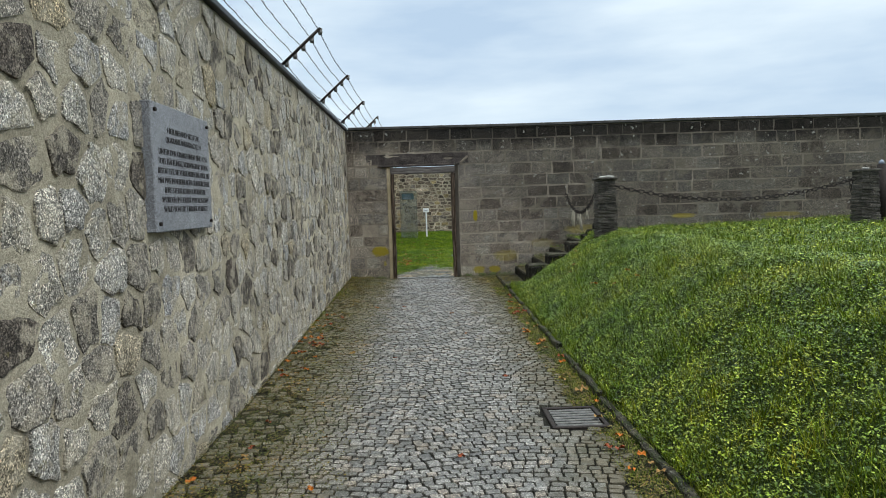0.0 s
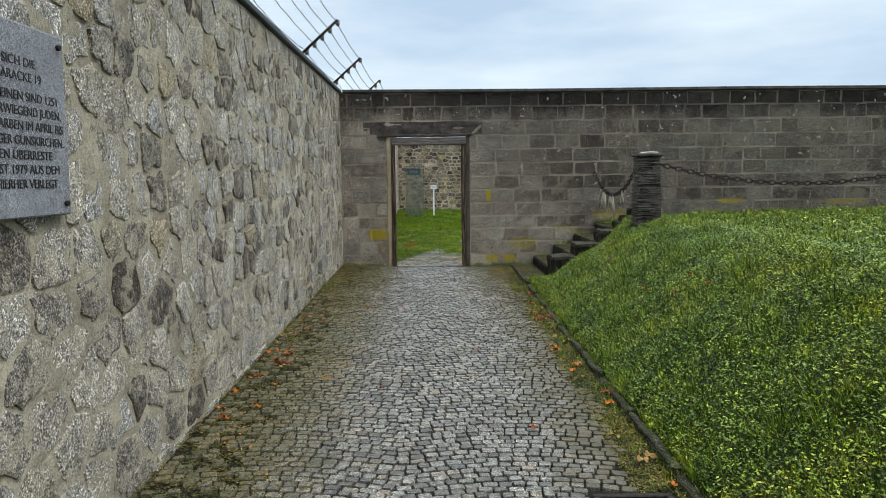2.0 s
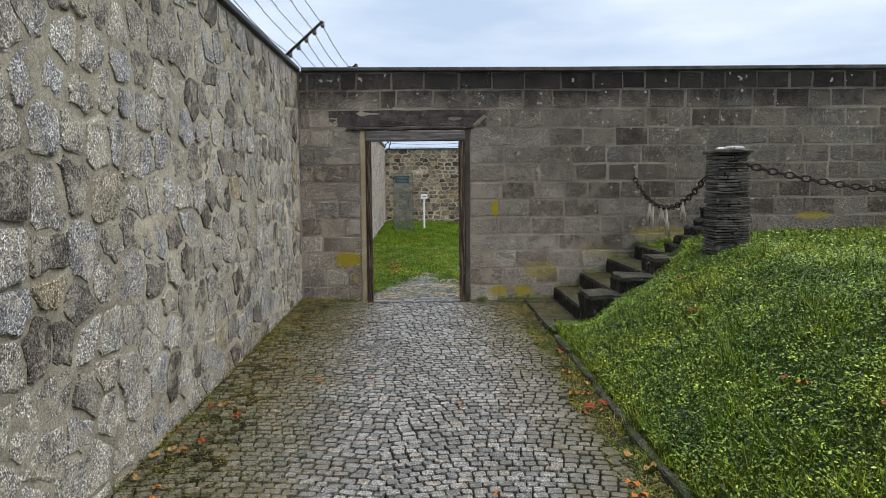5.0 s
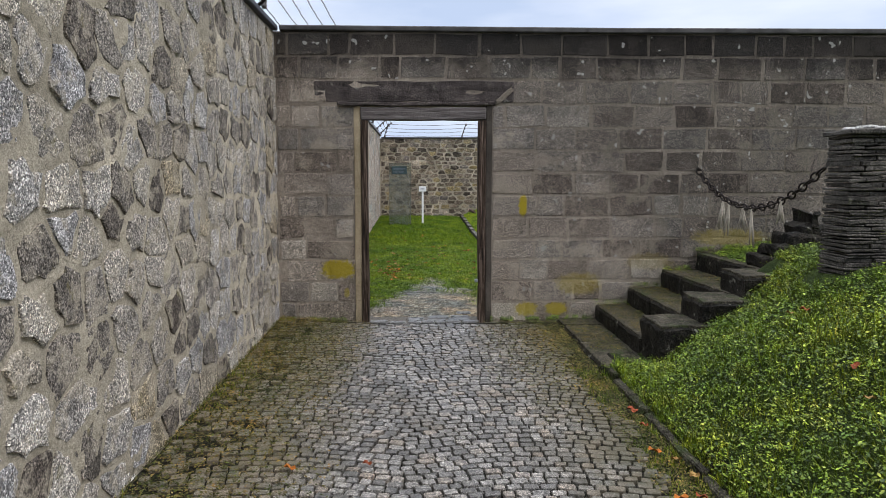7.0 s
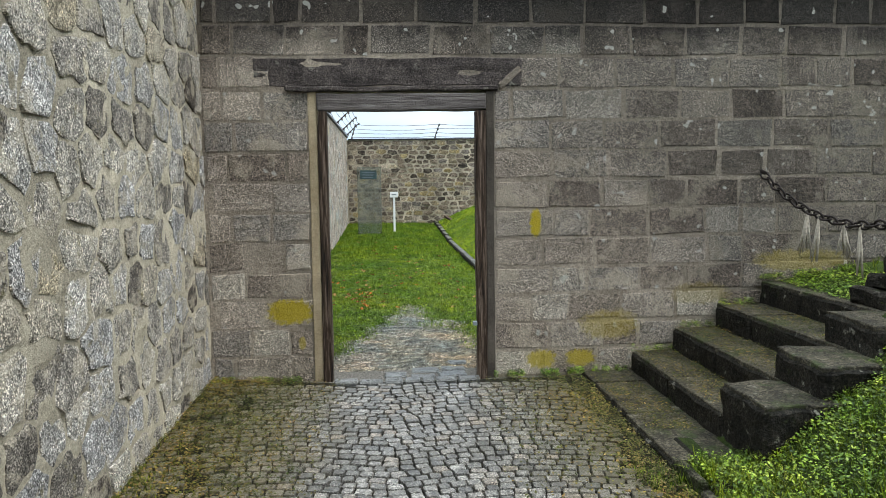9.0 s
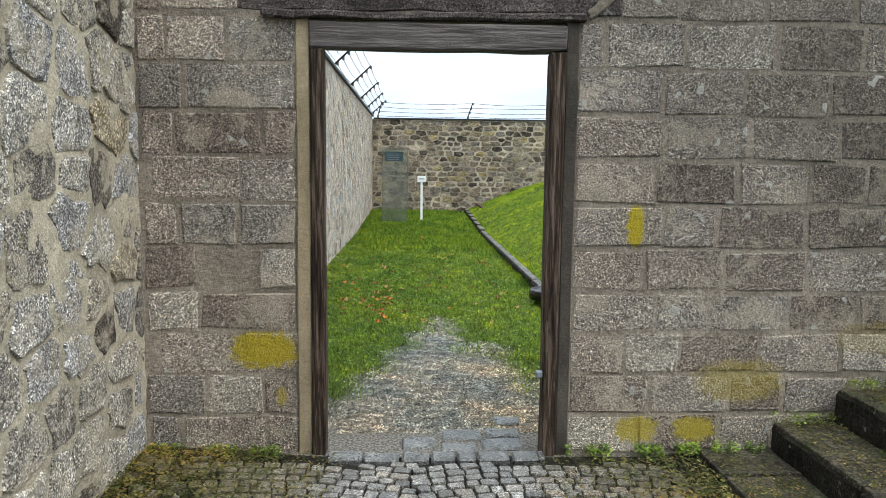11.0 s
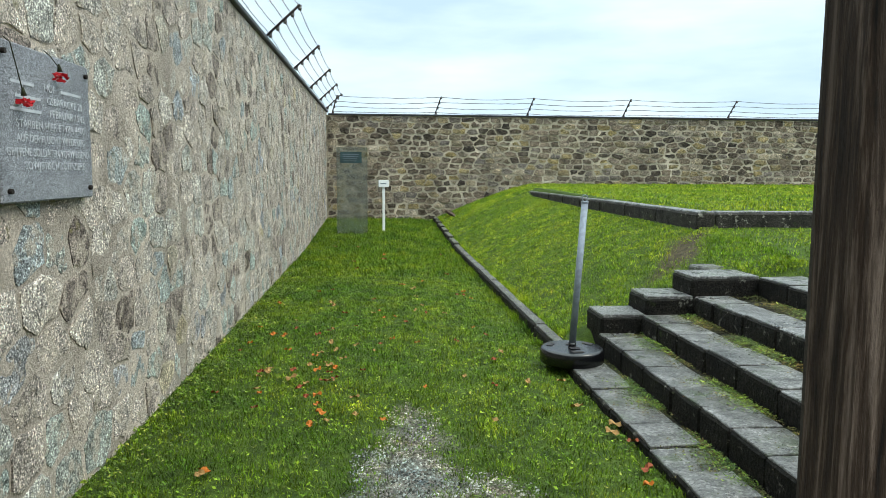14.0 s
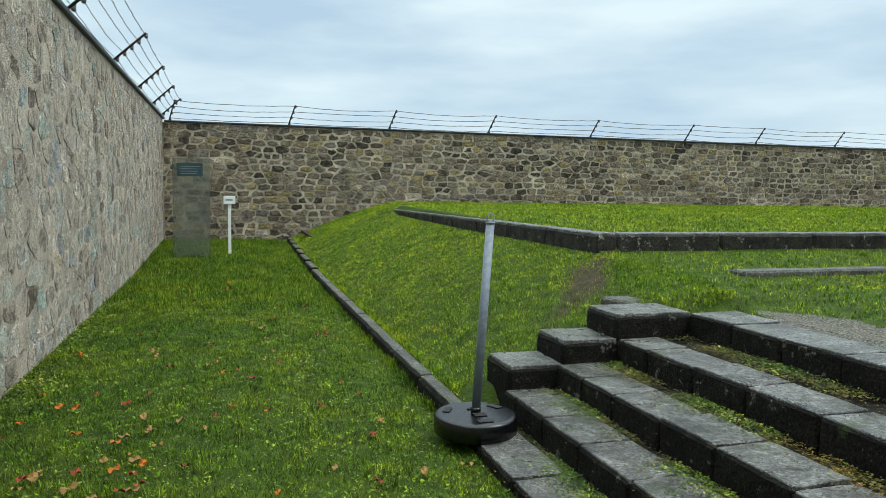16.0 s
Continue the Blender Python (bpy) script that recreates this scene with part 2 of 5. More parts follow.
# Sides near-black, tops pale: part crust and wear, part painted shade and skylight.
M_STEP = plain_stone("shaded_dark_granite", (0.004, 0.0035, 0.003), (0.014, 0.012, 0.009), 0.8, 0.25, 60, spots=0.4, rug=0.03)
M_TOP = plain_stone("worn_wet_lit_granite", (0.022, 0.02, 0.018), (0.20, 0.196, 0.188), 0.42, 0.55, 56, 0.17, spots=0.4, rug=0.03)
M_TOPOLD = plain_stone("worn_mossy_lit_stone", (0.008, 0.007, 0.005), (0.095, 0.082, 0.058), 0.75, 0.7, 60, spots=0.5, rug=0.035)
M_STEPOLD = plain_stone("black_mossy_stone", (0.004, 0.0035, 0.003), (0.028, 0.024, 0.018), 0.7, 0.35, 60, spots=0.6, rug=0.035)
M_SLAB = plain_stone("wet_tread_slab", (0.045, 0.045, 0.042), (0.14, 0.14, 0.135), 0.4, 0.3, 90, 0.18)
M_SLATE = plain_stone("dark_slate", (0.025, 0.023, 0.02), (0.11, 0.10, 0.088), 0.75, 0.1, 90, spots=0.4)
M_KERB = plain_stone("mossy_kerb_stone", (0.012, 0.011, 0.008), (0.09, 0.08, 0.058), 0.8, 0.8, 70, spots=0.6, rug=0.03)
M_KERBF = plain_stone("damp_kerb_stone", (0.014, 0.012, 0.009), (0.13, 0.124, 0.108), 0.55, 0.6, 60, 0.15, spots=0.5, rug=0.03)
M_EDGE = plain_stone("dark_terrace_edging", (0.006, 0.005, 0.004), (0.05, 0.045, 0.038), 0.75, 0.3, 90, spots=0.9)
M_PLAQUE = plain_stone("grey_granite_plaque", (0.20, 0.205, 0.225), (0.29, 0.295, 0.32), 0.6, 0, 210)
M_LINTEL = plain_stone("black_weathered_lintel", (0.022, 0.018, 0.017), (0.10, 0.083, 0.076), 0.85, 0, 110, spots=0.5)
M_PALE = plain_stone("pale_rubble_scrap", (0.30, 0.29, 0.27), (0.5, 0.49, 0.46), 0.85)

# porous, mossed stone has little sheen
for dull in (M_STEP, M_STEPOLD, M_EDGE, M_KERB, M_SLATE, M_LINTEL):
    dull.node_tree.nodes["Principled BSDF"].inputs["Specular IOR Level"].default_value = 0.15


def cobble_mat(name, island):
    """Small granite setts: wet on the crown of the path, mossed over towards the wall."""
    m = Mat(name, 0.5)
    base = m.ramp(m.rand(island), [(0.0, (0.085, 0.081, 0.075)), (0.4, (0.145, 0.137, 0.125)), (0.75, (0.215, 0.203, 0.185)), (1.0, (0.20, 0.165, 0.13))])
    g = m.grains(190)
    c = m.mix(0.9, base, m.ramp(g, [(0.0, 0.05), (0.35, 0.5), (0.7, 1.15), (1.0, 2.8)]), "MULTIPLY")
    c = m.mix(0.7, c, m.ramp(m.noise(35, 4, 0.8), [(0.36, 0.4), (0.64, 1.6)]), "MULTIPLY")
    x, y, z = m.split()
    left = m.math("ADD", m.math("MULTIPLY", m.math("ADD", x, 0.42), -1.7), m.math("MULTIPLY", m.math("SUBTRACT", m.noise(3.0, 6, 0.7), 0.5), 2.4))
    mk = m.ramp(left, [(0.05, 0.0), (0.85, 0.6)])
    tone = m.ramp(m.noise(7, 5, 0.7), [(0.38, (0.065, 0.062, 0.02)), (0.6, (0.15, 0.11, 0.058))])
    dirt = m.ramp(m.noise(2.2, 6, 0.75, m.mapped(1, 1, 1, (4, 4, 0))), [(0.48, 0.0), (0.64, 0.5)])
    c = m.mix(dirt, c, (0.055, 0.047, 0.03))
    right = m.math("ADD", m.math("MULTIPLY", m.math("SUBTRACT", x, 0.52), 1.7), m.math("MULTIPLY", m.math("SUBTRACT", m.noise(4.0, 6, 0.7), 0.5), 2.0))
    silt = m.ramp(right, [(0.1, 0.0), (0.8, 0.85)])
    c = m.mix(silt, m.mix(mk, c, tone), m.ramp(m.noise(7, 5, 0.7), [(0.38, (0.04, 0.038, 0.016)), (0.6, (0.095, 0.075, 0.044))]))
    mk = m.math("MAXIMUM", mk, silt)
    m.color(c)
    m.rough(m.math("ADD", m.ramp(m.noise(4, 4, 0.6), [(0.3, 0.3), (0.7, 0.55)]), m.math("MULTIPLY", mk, 0.4), True))
    return m.bump(m.math("ADD", m.noise(45, 4, 0.7), m.math("MULTIPLY", g, 0.4)), 0.7, 0.008).m


M_COB = [cobble_mat("granite_sett", k) for k in (False, True)]


def ground_mat():
    """Earth under grass, with the gravel fan spreading from the doorway."""
    m = Mat("earth_and_gravel", 0.9)
    x, y, z = m.split()
    soil = m.ramp(m.noise(9, 6, 0.7), [(0.35, (0.02, 0.037, 0.004)), (0.65, (0.064, 0.10, 0.010))])
    bed = m.ramp(m.noise(11, 6, 0.7), [(0.35, (0.006, 0.006, 0.004)), (0.55, (0.016, 0.014, 0.009)), (0.7, (0.04, 0.033, 0.02))])
    inpath = m.math("MULTIPLY", m.math("MULTIPLY", m.math("LESS_THAN", y, 13.8), m.math("LESS_THAN", x, 1.42)), m.math("GREATER_THAN", x, -1.7))
    slope = m.math("ADD", x, m.math("MULTIPLY", m.math("SUBTRACT", m.noise(1.5, 4, 0.6), 0.5), 1.6))
    court = m.math("MULTIPLY", m.math("LESS_THAN", y, 13.7), m.math("MULTIPLY", m.math("GREATER_THAN", x, 1.3), m.ramp(m.math("DIVIDE", slope, 10.0), [(0.27, 1.0), (0.36, 0.0)])))
    turf = m.ramp(m.noise(9, 6, 0.7), [(0.35, (0.009, 0.017, 0.002)), (0.65, (0.032, 0.05, 0.006))])
    c = m.mix(inpath, m.mix(court, soil, turf), bed)
    dx = m.math("MULTIPLY", m.math("ABSOLUTE", m.math("SUBTRACT", x, 0.1)), 0.88)
    dy = m.math("MULTIPLY", m.math("SUBTRACT", y, 13.6), 0.27)
    d = m.math("ADD", dx, dy)
    d = m.math("ADD", d, m.math("MULTIPLY", m.math("SUBTRACT", m.noise(3.0, 5, 0.65), 0.5), 0.9))
    fan = m.math("MULTIPLY", m.ramp(d, [(0.75, 1.0), (1.0, 0.0)]), m.math("GREATER_THAN", y, 13.62))
    gv = m.noise(75, 2, 0.8)
    gravel = m.ramp(gv, [(0.34, (0.03, 0.026, 0.02)), (0.5, (0.12, 0.108, 0.092)), (0.64, (0.28, 0.26, 0.235))])
    c = m.mix(fan, c, gravel)
    land = m.math("ADD", m.math("MULTIPLY", m.math("ABSOLUTE", m.math("SUBTRACT", x, 3.58)), 3.4), m.math("MULTIPLY", m.math("MAXIMUM", m.math("SUBTRACT", y, 17.9), 0.0), 1.6))
    land = m.math("ADD", land, m.math("MULTIPLY", m.math("SUBTRACT", m.noise(3, 5, 0.65), 0.5), 1.2))
    c = m.mix(m.math("MULTIPLY", m.ramp(land, [(0.9, 0.95), (1.25, 0.0)]), m.math("GREATER_THAN", y, 13.9)), c, gravel)
    bald = m.math("ADD", m.math("MULTIPLY", m.math("ABSOLUTE", m.math("SUBTRACT", x, 2.95)), 1.3), m.math("MULTIPLY", m.math("ABSOLUTE", m.math("SUBTRACT", m.math("SUBTRACT", y, 16.98), m.math("MULTIPLY", x, 0.95))), 2.2))
    earth = m.ramp(m.noise(14, 5, 0.7), [(0.35, (0.02, 0.015, 0.008)), (0.65, (0.085, 0.06, 0.035))])
    c = m.mix(m.ramp(bald, [(0.5, 0.9), (1.1, 0.0)]), c, earth)
    m.color(c)
    return m.bump(m.math("ADD", gv, m.noise(20, 5, 0.7)), 0.9, 0.02).m


M_GROUND = ground_mat()


def leaf_mat(name, stops, rough=0.55, gloss=0.15):
    m = Mat(name, rough)
    c = m.ramp(m.rand(True), stops)
    c = m.mix(0.85, c, m.ramp(m.noise(3.2, 5, 0.7), [(0.34, (0.45, 0.55, 0.6)), (0.5, (0.95, 1.0, 0.9)), (0.68, (1.75, 1.45, 1.2))]), "MULTIPLY")
    c = m.mix(0.85, c, m.ramp(m.noise(15, 4, 0.65), [(0.36, 0.35), (0.5, 0.95), (0.64, 1.75)]), "MULTIPLY")
    c = m.mix(0.8, c, m.ramp(m.noise(0.9, 4, 0.6), [(0.36, (0.66, 0.8, 0.9)), (0.5, (1.0, 1.0, 1.0)), (0.66, (1.4, 1.18, 0.85))]), "MULTIPLY")
    m.color(c)
    m.b.inputs["Specular IOR Level"].default_value = gloss
    return m.m


M_GRASS = leaf_mat("bank_grass", [(0.0, (0.025, 0.05, 0.004)), (0.45, (0.10, 0.15, 0.010)), (0.9, (0.22, 0.27, 0.02)), (1.0, (0.30, 0.27, 0.06))], 0.45, 0.2)
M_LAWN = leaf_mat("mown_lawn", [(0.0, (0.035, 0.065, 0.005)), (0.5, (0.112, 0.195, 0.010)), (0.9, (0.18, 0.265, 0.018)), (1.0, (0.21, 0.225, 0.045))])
# brighter, yellower copy of the lawn grass: extra light put into the colour
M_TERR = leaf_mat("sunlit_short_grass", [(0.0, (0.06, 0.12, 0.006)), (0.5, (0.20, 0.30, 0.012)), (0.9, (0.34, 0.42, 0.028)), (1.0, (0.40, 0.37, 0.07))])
M_CLOVER = leaf_mat("clover_leaf", [(0.0, (0.02, 0.042, 0.004)), (0.5, (0.09, 0.15, 0.010)), (0.85, (0.20, 0.27, 0.022)), (1.0, (0.32, 0.36, 0.07))], 0.42, 0.25)
M_GRAVEL = leaf_mat("grey_gravel", [(0.0, (0.05, 0.045, 0.04)), (0.4, (0.19, 0.17, 0.15)), (0.75, (0.30, 0.285, 0.265)), (1.0, (0.50, 0.485, 0.465))], 0.7)
M_LITTER = leaf_mat("moss_and_leaf_litter", [(0.0, (0.03, 0.04, 0.008)), (0.4, (0.085, 0.08, 0.022)), (0.75, (0.17, 0.115, 0.05)), (0.93, (0.06, 0.08, 0.012)), (1.0, (0.26, 0.19, 0.09))], 0.8)


def simple(name, col, rough=0.6, metal=0.0, var=0.25, scale=18.0, bump=0.3):
    m = Mat(name, rough, metal)
    k = m.ramp(m.noise(scale, 5, 0.65), [(0.3, 1 - var), (0.7, 1 + var)])
    m.color(m.mix(1.0, col, k, "MULTIPLY"))
    return m.bump(m.noise(scale * 3, 4, 0.6), bump, 0.004).m


M_IRON = simple("rusty_black_iron", (0.028, 0.022, 0.02), 0.7, 0.4, 0.5, 40)
M_BAR = simple("worn_iron_bar", (0.085, 0.082, 0.078), 0.4, 0.5, 0.5, 30)
M_WIRE = simple("dark_barbed_wire", (0.03, 0.028, 0.03), 0.6, 0.5)
M_COPING = simple("dark_metal_coping", (0.035, 0.035, 0.04), 0.5, 0.3, 0.4, 6)
M_CAP = simple("dark_coping_slab", (0.06, 0.057, 0.055), 0.85, 0, 0.5, 7)
M_GALV = simple("galvanised_steel", (0.20, 0.225, 0.27), 0.55, 0.3, 0.25, 30)
M_RUBBER = simple("wet_black_rubber", (0.003, 0.003, 0.004), 0.26, 0, 0.4, 12, 0.15)
M_WHITE = simple("white_painted_metal", (0.8, 0.8, 0.8), 0.45, 0, 0.05)
M_PORC = simple("grimy_porcelain", (0.07, 0.065, 0.06), 0.4)
M_INK = simple("dark_engraved_letters", (0.035, 0.033, 0.035), 0.8, 0, 0.2)
M_INKPALE = simple("pale_engraved_letters", (0.44, 0.45, 0.48), 0.7, 0, 0.15)
M_RED = simple("red_carnation_petals", (0.42, 0.008, 0.015), 0.6, 0, 0.4, 90)
M_STEM = simple("dark_flower_stem", (0.03, 0.032, 0.015), 0.7)
M_STRAW = simple("bleached_dry_stalks", (0.36, 0.32, 0.26), 0.85, 0, 0.4, 60)
M_AUTUMN = [simple(n, c, 0.6, 0, 0.4, 50) for n, c in (("orange_leaf", (0.36, 0.11, 0.012)), ("russet_leaf", (0.20, 0.045, 0.015)), ("brown_leaf", (0.26, 0.15, 0.05)))]


def wood_mat():
    m = Mat("weathered_oak", 0.8)
    v = m.mapped(26, 26, 1.6)
    c = m.ramp(m.noise(1.6, 6, 0.7, v, 0.4), [(0.36, (0.006, 0.004, 0.003)), (0.5, (0.045, 0.028, 0.018)), (0.66, (0.20, 0.15, 0.118))])
    m.color(c)
    return m.bump(m.noise(2.2, 6, 0.75, v, 0.3), 1.0, 0.02).m


def beam_mat():
    m = Mat("weathered_oak_beam", 0.8)
    v = m.mapped(1.6, 26, 26)
    c = m.ramp(m.noise(1.6, 6, 0.7, v, 0.4), [(0.3, (0.04, 0.034, 0.032)), (0.5, (0.11, 0.095, 0.09)), (0.68, (0.22, 0.20, 0.19))])
    m.color(c)
    return m.bump(m.noise(2.2, 6, 0.75, v, 0.3), 1.0, 0.02).m


M_WOOD, M_BEAM = wood_mat(), beam_mat()


def glass_mat():
    m = Mat("smoked_glass", 0.12)
    m.color((0.50, 0.53, 0.50))
    m.b.inputs["Transmission Weight"].default_value = 0.9
    m.b.inputs["IOR"].default_value = 1.06
    m.b.inputs["Roughness"].default_value = 0.22
    return m.m


M_GLASS = glass_mat()
M_TEAL = simple("dark_teal_print", (0.025, 0.055, 0.06), 0.35, 0, 0.6, 6)


# ---- builders ----
def mesh_of(name, verts, faces, material, smooth=False):
    me = bpy.data.meshes.new(name)
    me.from_pydata([tuple(v) for v in verts], [], faces)
    me.materials.append(material)
    if smooth:
        me.polygons.foreach_set("use_smooth", [True] * len(me.polygons))
    me.update()
    return me


def part(name, data, material=None, parent=None, label=""):
    """Links a bmesh or a mesh as one object under a thing or a part."""
    if isinstance(data, bmesh.types.BMesh):
        me = bpy.data.meshes.new(name)
        data.to_mesh(me)
        data.free()
        me.materials.append(material)
        data = me
    ob = new(name, data)
    if parent is not None:
        ob.parent = parent
    return tagged(ob, label=label)


def thing(name, at, label, category, group=""):
    ob = new(name)
    ob.empty_display_size = 0.1
    ob.location = at
    return tagged(ob, label, category, group)


def box(x0, x1, y0, y1, z0, z1, bevel=0.0, jit=0.0, cuts=0, seed=0, bm=None):
    """A bevelled block; with cuts and jit its faces are uneven."""
    b = bmesh.new()
    bmesh.ops.create_cube(b, size=1)
    for v in b.verts:
        v.co = Vector(((x0 + x1) / 2 + v.co.x * (x1 - x0), (y0 + y1) / 2 + v.co.y * (y1 - y0), (z0 + z1) / 2 + v.co.z * (z1 - z0)))
    if bevel:
        bmesh.ops.bevel(b, geom=b.edges[:], offset=bevel, segments=1, affect="EDGES")
    if cuts:
        long = [e for e in b.edges if e.calc_length() > 0.12]
        bmesh.ops.subdivide_edges(b, edges=long, cuts=cuts, use_grid_fill=True)
    if jit:
        rng = random.Random(seed)
        off = Vector((rng.uniform(-50, 50), rng.uniform(-50, 50), rng.uniform(-50, 50)))
        for v in b.verts:
            v.co += noise.noise_vector(v.co * 6 + off) * jit + noise.noise_vector(v.co * 21 + off) * jit * 0.55
    if bm is None:
        return b
    me = bpy.data.meshes.new("tmp")
    b.to_mesh(me)
    b.free()
    bm.from_mesh(me)
    bpy.data.meshes.remove(me)
    return bm


def tube(points, radius, sides=8, cap=True):
    """A round bar along points; radius may be one number or one for each point."""
    b = bmesh.new()
    pts = [Vector(p) for p in points]
    rad = radius if isinstance(radius, (list, tuple)) else [radius] * len(pts)
    rings = []
    for i, p in enumerate(pts):
        d = (pts[min(i + 1, len(pts) - 1)] - pts[max(i - 1, 0)]).normalized()
        q = d.to_track_quat("Z", "Y")
        rings.append([b.verts.new(p + q @ Vector((math.cos(a) * rad[i], math.sin(a) * rad[i], 0))) for a in (2 * math.pi * k / sides for k in range(sides))])
    for r0, r1 in zip(rings, rings[1:]):
        for k in range(sides):
            f = b.faces.new((r0[k], r0[(k + 1) % sides], r1[(k + 1) % sides], r1[k]))
            f.smooth = True
    if cap:
        b.faces.new(rings[0][::-1])
        b.faces.new(rings[-1])
    return b


def clip(poly, px, py, nx, ny):
    """The part of a polygon on the side of the line through (px, py) away from the normal."""
    out = []
    for (ax, ay), (bx, by) in zip(poly, poly[1:] + poly[:1]):
        da, db = (ax - px) * nx + (ay - py) * ny, (bx - px) * nx + (by - py) * ny
        if da <= 0:
            out.append((ax, ay))
        if (da < 0) != (db < 0) and da != db:
            k = da / (da - db)
            out.append((ax + k * (bx - ax), ay + k * (by - ay)))
    return out


def rubble_cells(u0, u1, v0, v1, w, h, seed, wild=0.42):
    """Uneven stones that fill a rectangle, in rough courses: polygons in (u, v)."""
    rng = random.Random(seed)
    rows, nr = [], max(1, round((v1 - v0) / h))
    hh = (v1 - v0) / nr
    for r in range(nr):
        row, u = [], u0 - rng.uniform(0, w)
        while u < u1 + w:
            step = w * rng.uniform(0.55, 1.5)
            row.append((u + step / 2, v0 + hh * (r + 0.5 + rng.uniform(-wild, wild))))
            u += step
        rows.append(row)
    k = w / h
    out = []
    for r, row in enumerate(rows):
        near = [s for q in range(max(0, r - 2), min(nr, r + 3)) for s in rows[q]]
        for (x, y) in row:
            poly = [(u0, v0), (u1, v0), (u1, v1), (u0, v1)]
            for (a, b) in near:
                if (a, b) == (x, y) or abs(a - x) > 2.6 * w:
                    continue
                dx, dy = a - x, (b - y) * k * k
                poly = clip(poly, (a + x) / 2, (b + y) / 2, dx, dy)
                if len(poly) < 3:
                    break
            if len(poly) >= 3:
                out.append(poly)
    return out


def stone_mesh(poly, gap, proud, rng, place):
    """One stone from its outline: rounded, shrunk by the joint, bulging. Returns verts and faces."""
    cx, cy = sum(p[0] for p in poly) / len(poly), sum(p[1] for p in poly) / len(poly)
    pts = []
    for (ax, ay), (bx, by) in zip(poly, poly[1:] + poly[:1]):
        if math.hypot(bx - ax, by - ay) < 0.02:
            continue
        q = min(0.013, 0.09 * math.hypot(bx - ax, by - ay))
        for t in (0.1, 0.5, 0.9):
            pts.append((ax + t * (bx - ax) + rng.uniform(-q, q), ay + t * (by - ay) + rng.uniform(-q, q)))
    n = len(pts)
    if n < 5:
        return None
    ring, slack = [], rng.choice((0.4, 0.6, 0.8, 1.0, 1.3, 1.8))
    for (x, y) in pts:
        d = math.hypot(x - cx, y - cy)
        k = max(0.45, 1 - gap * slack * rng.uniform(0.55, 1.45) / max(d, 0.03))
        ring.append((cx + (x - cx) * k, cy + (y - cy) * k))
    verts = [place(x, y, -0.02) for x, y in ring]
    tilt, tilt2 = rng.uniform(-1.6, 1.6) * proud, rng.uniform(-1.6, 1.6) * proud
    f0 = proud * rng.uniform(0.35, 1.0)
    verts += [place(cx + (x - cx) * 0.97, cy + (y - cy) * 0.97, max(0.003, f0 * rng.uniform(0.6, 1.0) + tilt * (x - cx) + tilt2 * (y - cy))) for x, y in ring]
    verts += [place(cx + (x - cx) * 0.84, cy + (y - cy) * 0.84, max(0.004, f0 * rng.uniform(0.9, 1.2) + tilt * (x - cx) + tilt2 * (y - cy))) for x, y in ring]
    verts.append(place(cx + rng.uniform(-0.02, 0.02), cy + rng.uniform(-0.02, 0.02), f0 * rng.uniform(0.95, 1.25)))
    faces = []
    for i in range(n):
        j = (i + 1) % n
        faces += [(i, j, n + j, n + i), (n + i, n + j, 2 * n + j, 2 * n + i), (2 * n + i, 2 * n + j, 3 * n)]
    return verts, faces


def lay_stones(wall, cells, gap, proud, place, mats, near, seed, name="stone", rest="far_stones"):
    """Stones on a wall: those in near(u, v) as parts, at most 300, the others joined."""
    rng = random.Random(seed)
    verts, faces, made = [], [], 0
    for poly in cells:
        got = stone_mesh(poly, gap, proud, rng, place)
        if not got:
            continue
        if made < 300 and near(poly[0][0], poly[0][1]):
            part(name, mesh_of(name, got[0], got[1], mats[0]), parent=wall)
            made += 1
        else:
            k = len(verts)
            verts += got[0]
            faces += [tuple(i + k for i in f) for f in got[1]]
    if verts:
        tagged(part(rest, mesh_of(rest, verts, faces, mats[1]), parent=wall), kind="stuff")


def sm(u):
    u = np.clip(u, 0, 1)
    return u * u * (3 - 2 * u)


def base_z(y):
    """Height of the trodden way along y."""
    return np.interp(y, [-40, 5.5, 9.5, 13.65, 14.2, 17.0, 26.0, 32.0], [-0.07, -0.07, 0.02, 0.12, 0.12, 0.08, 0.09, 0.30])


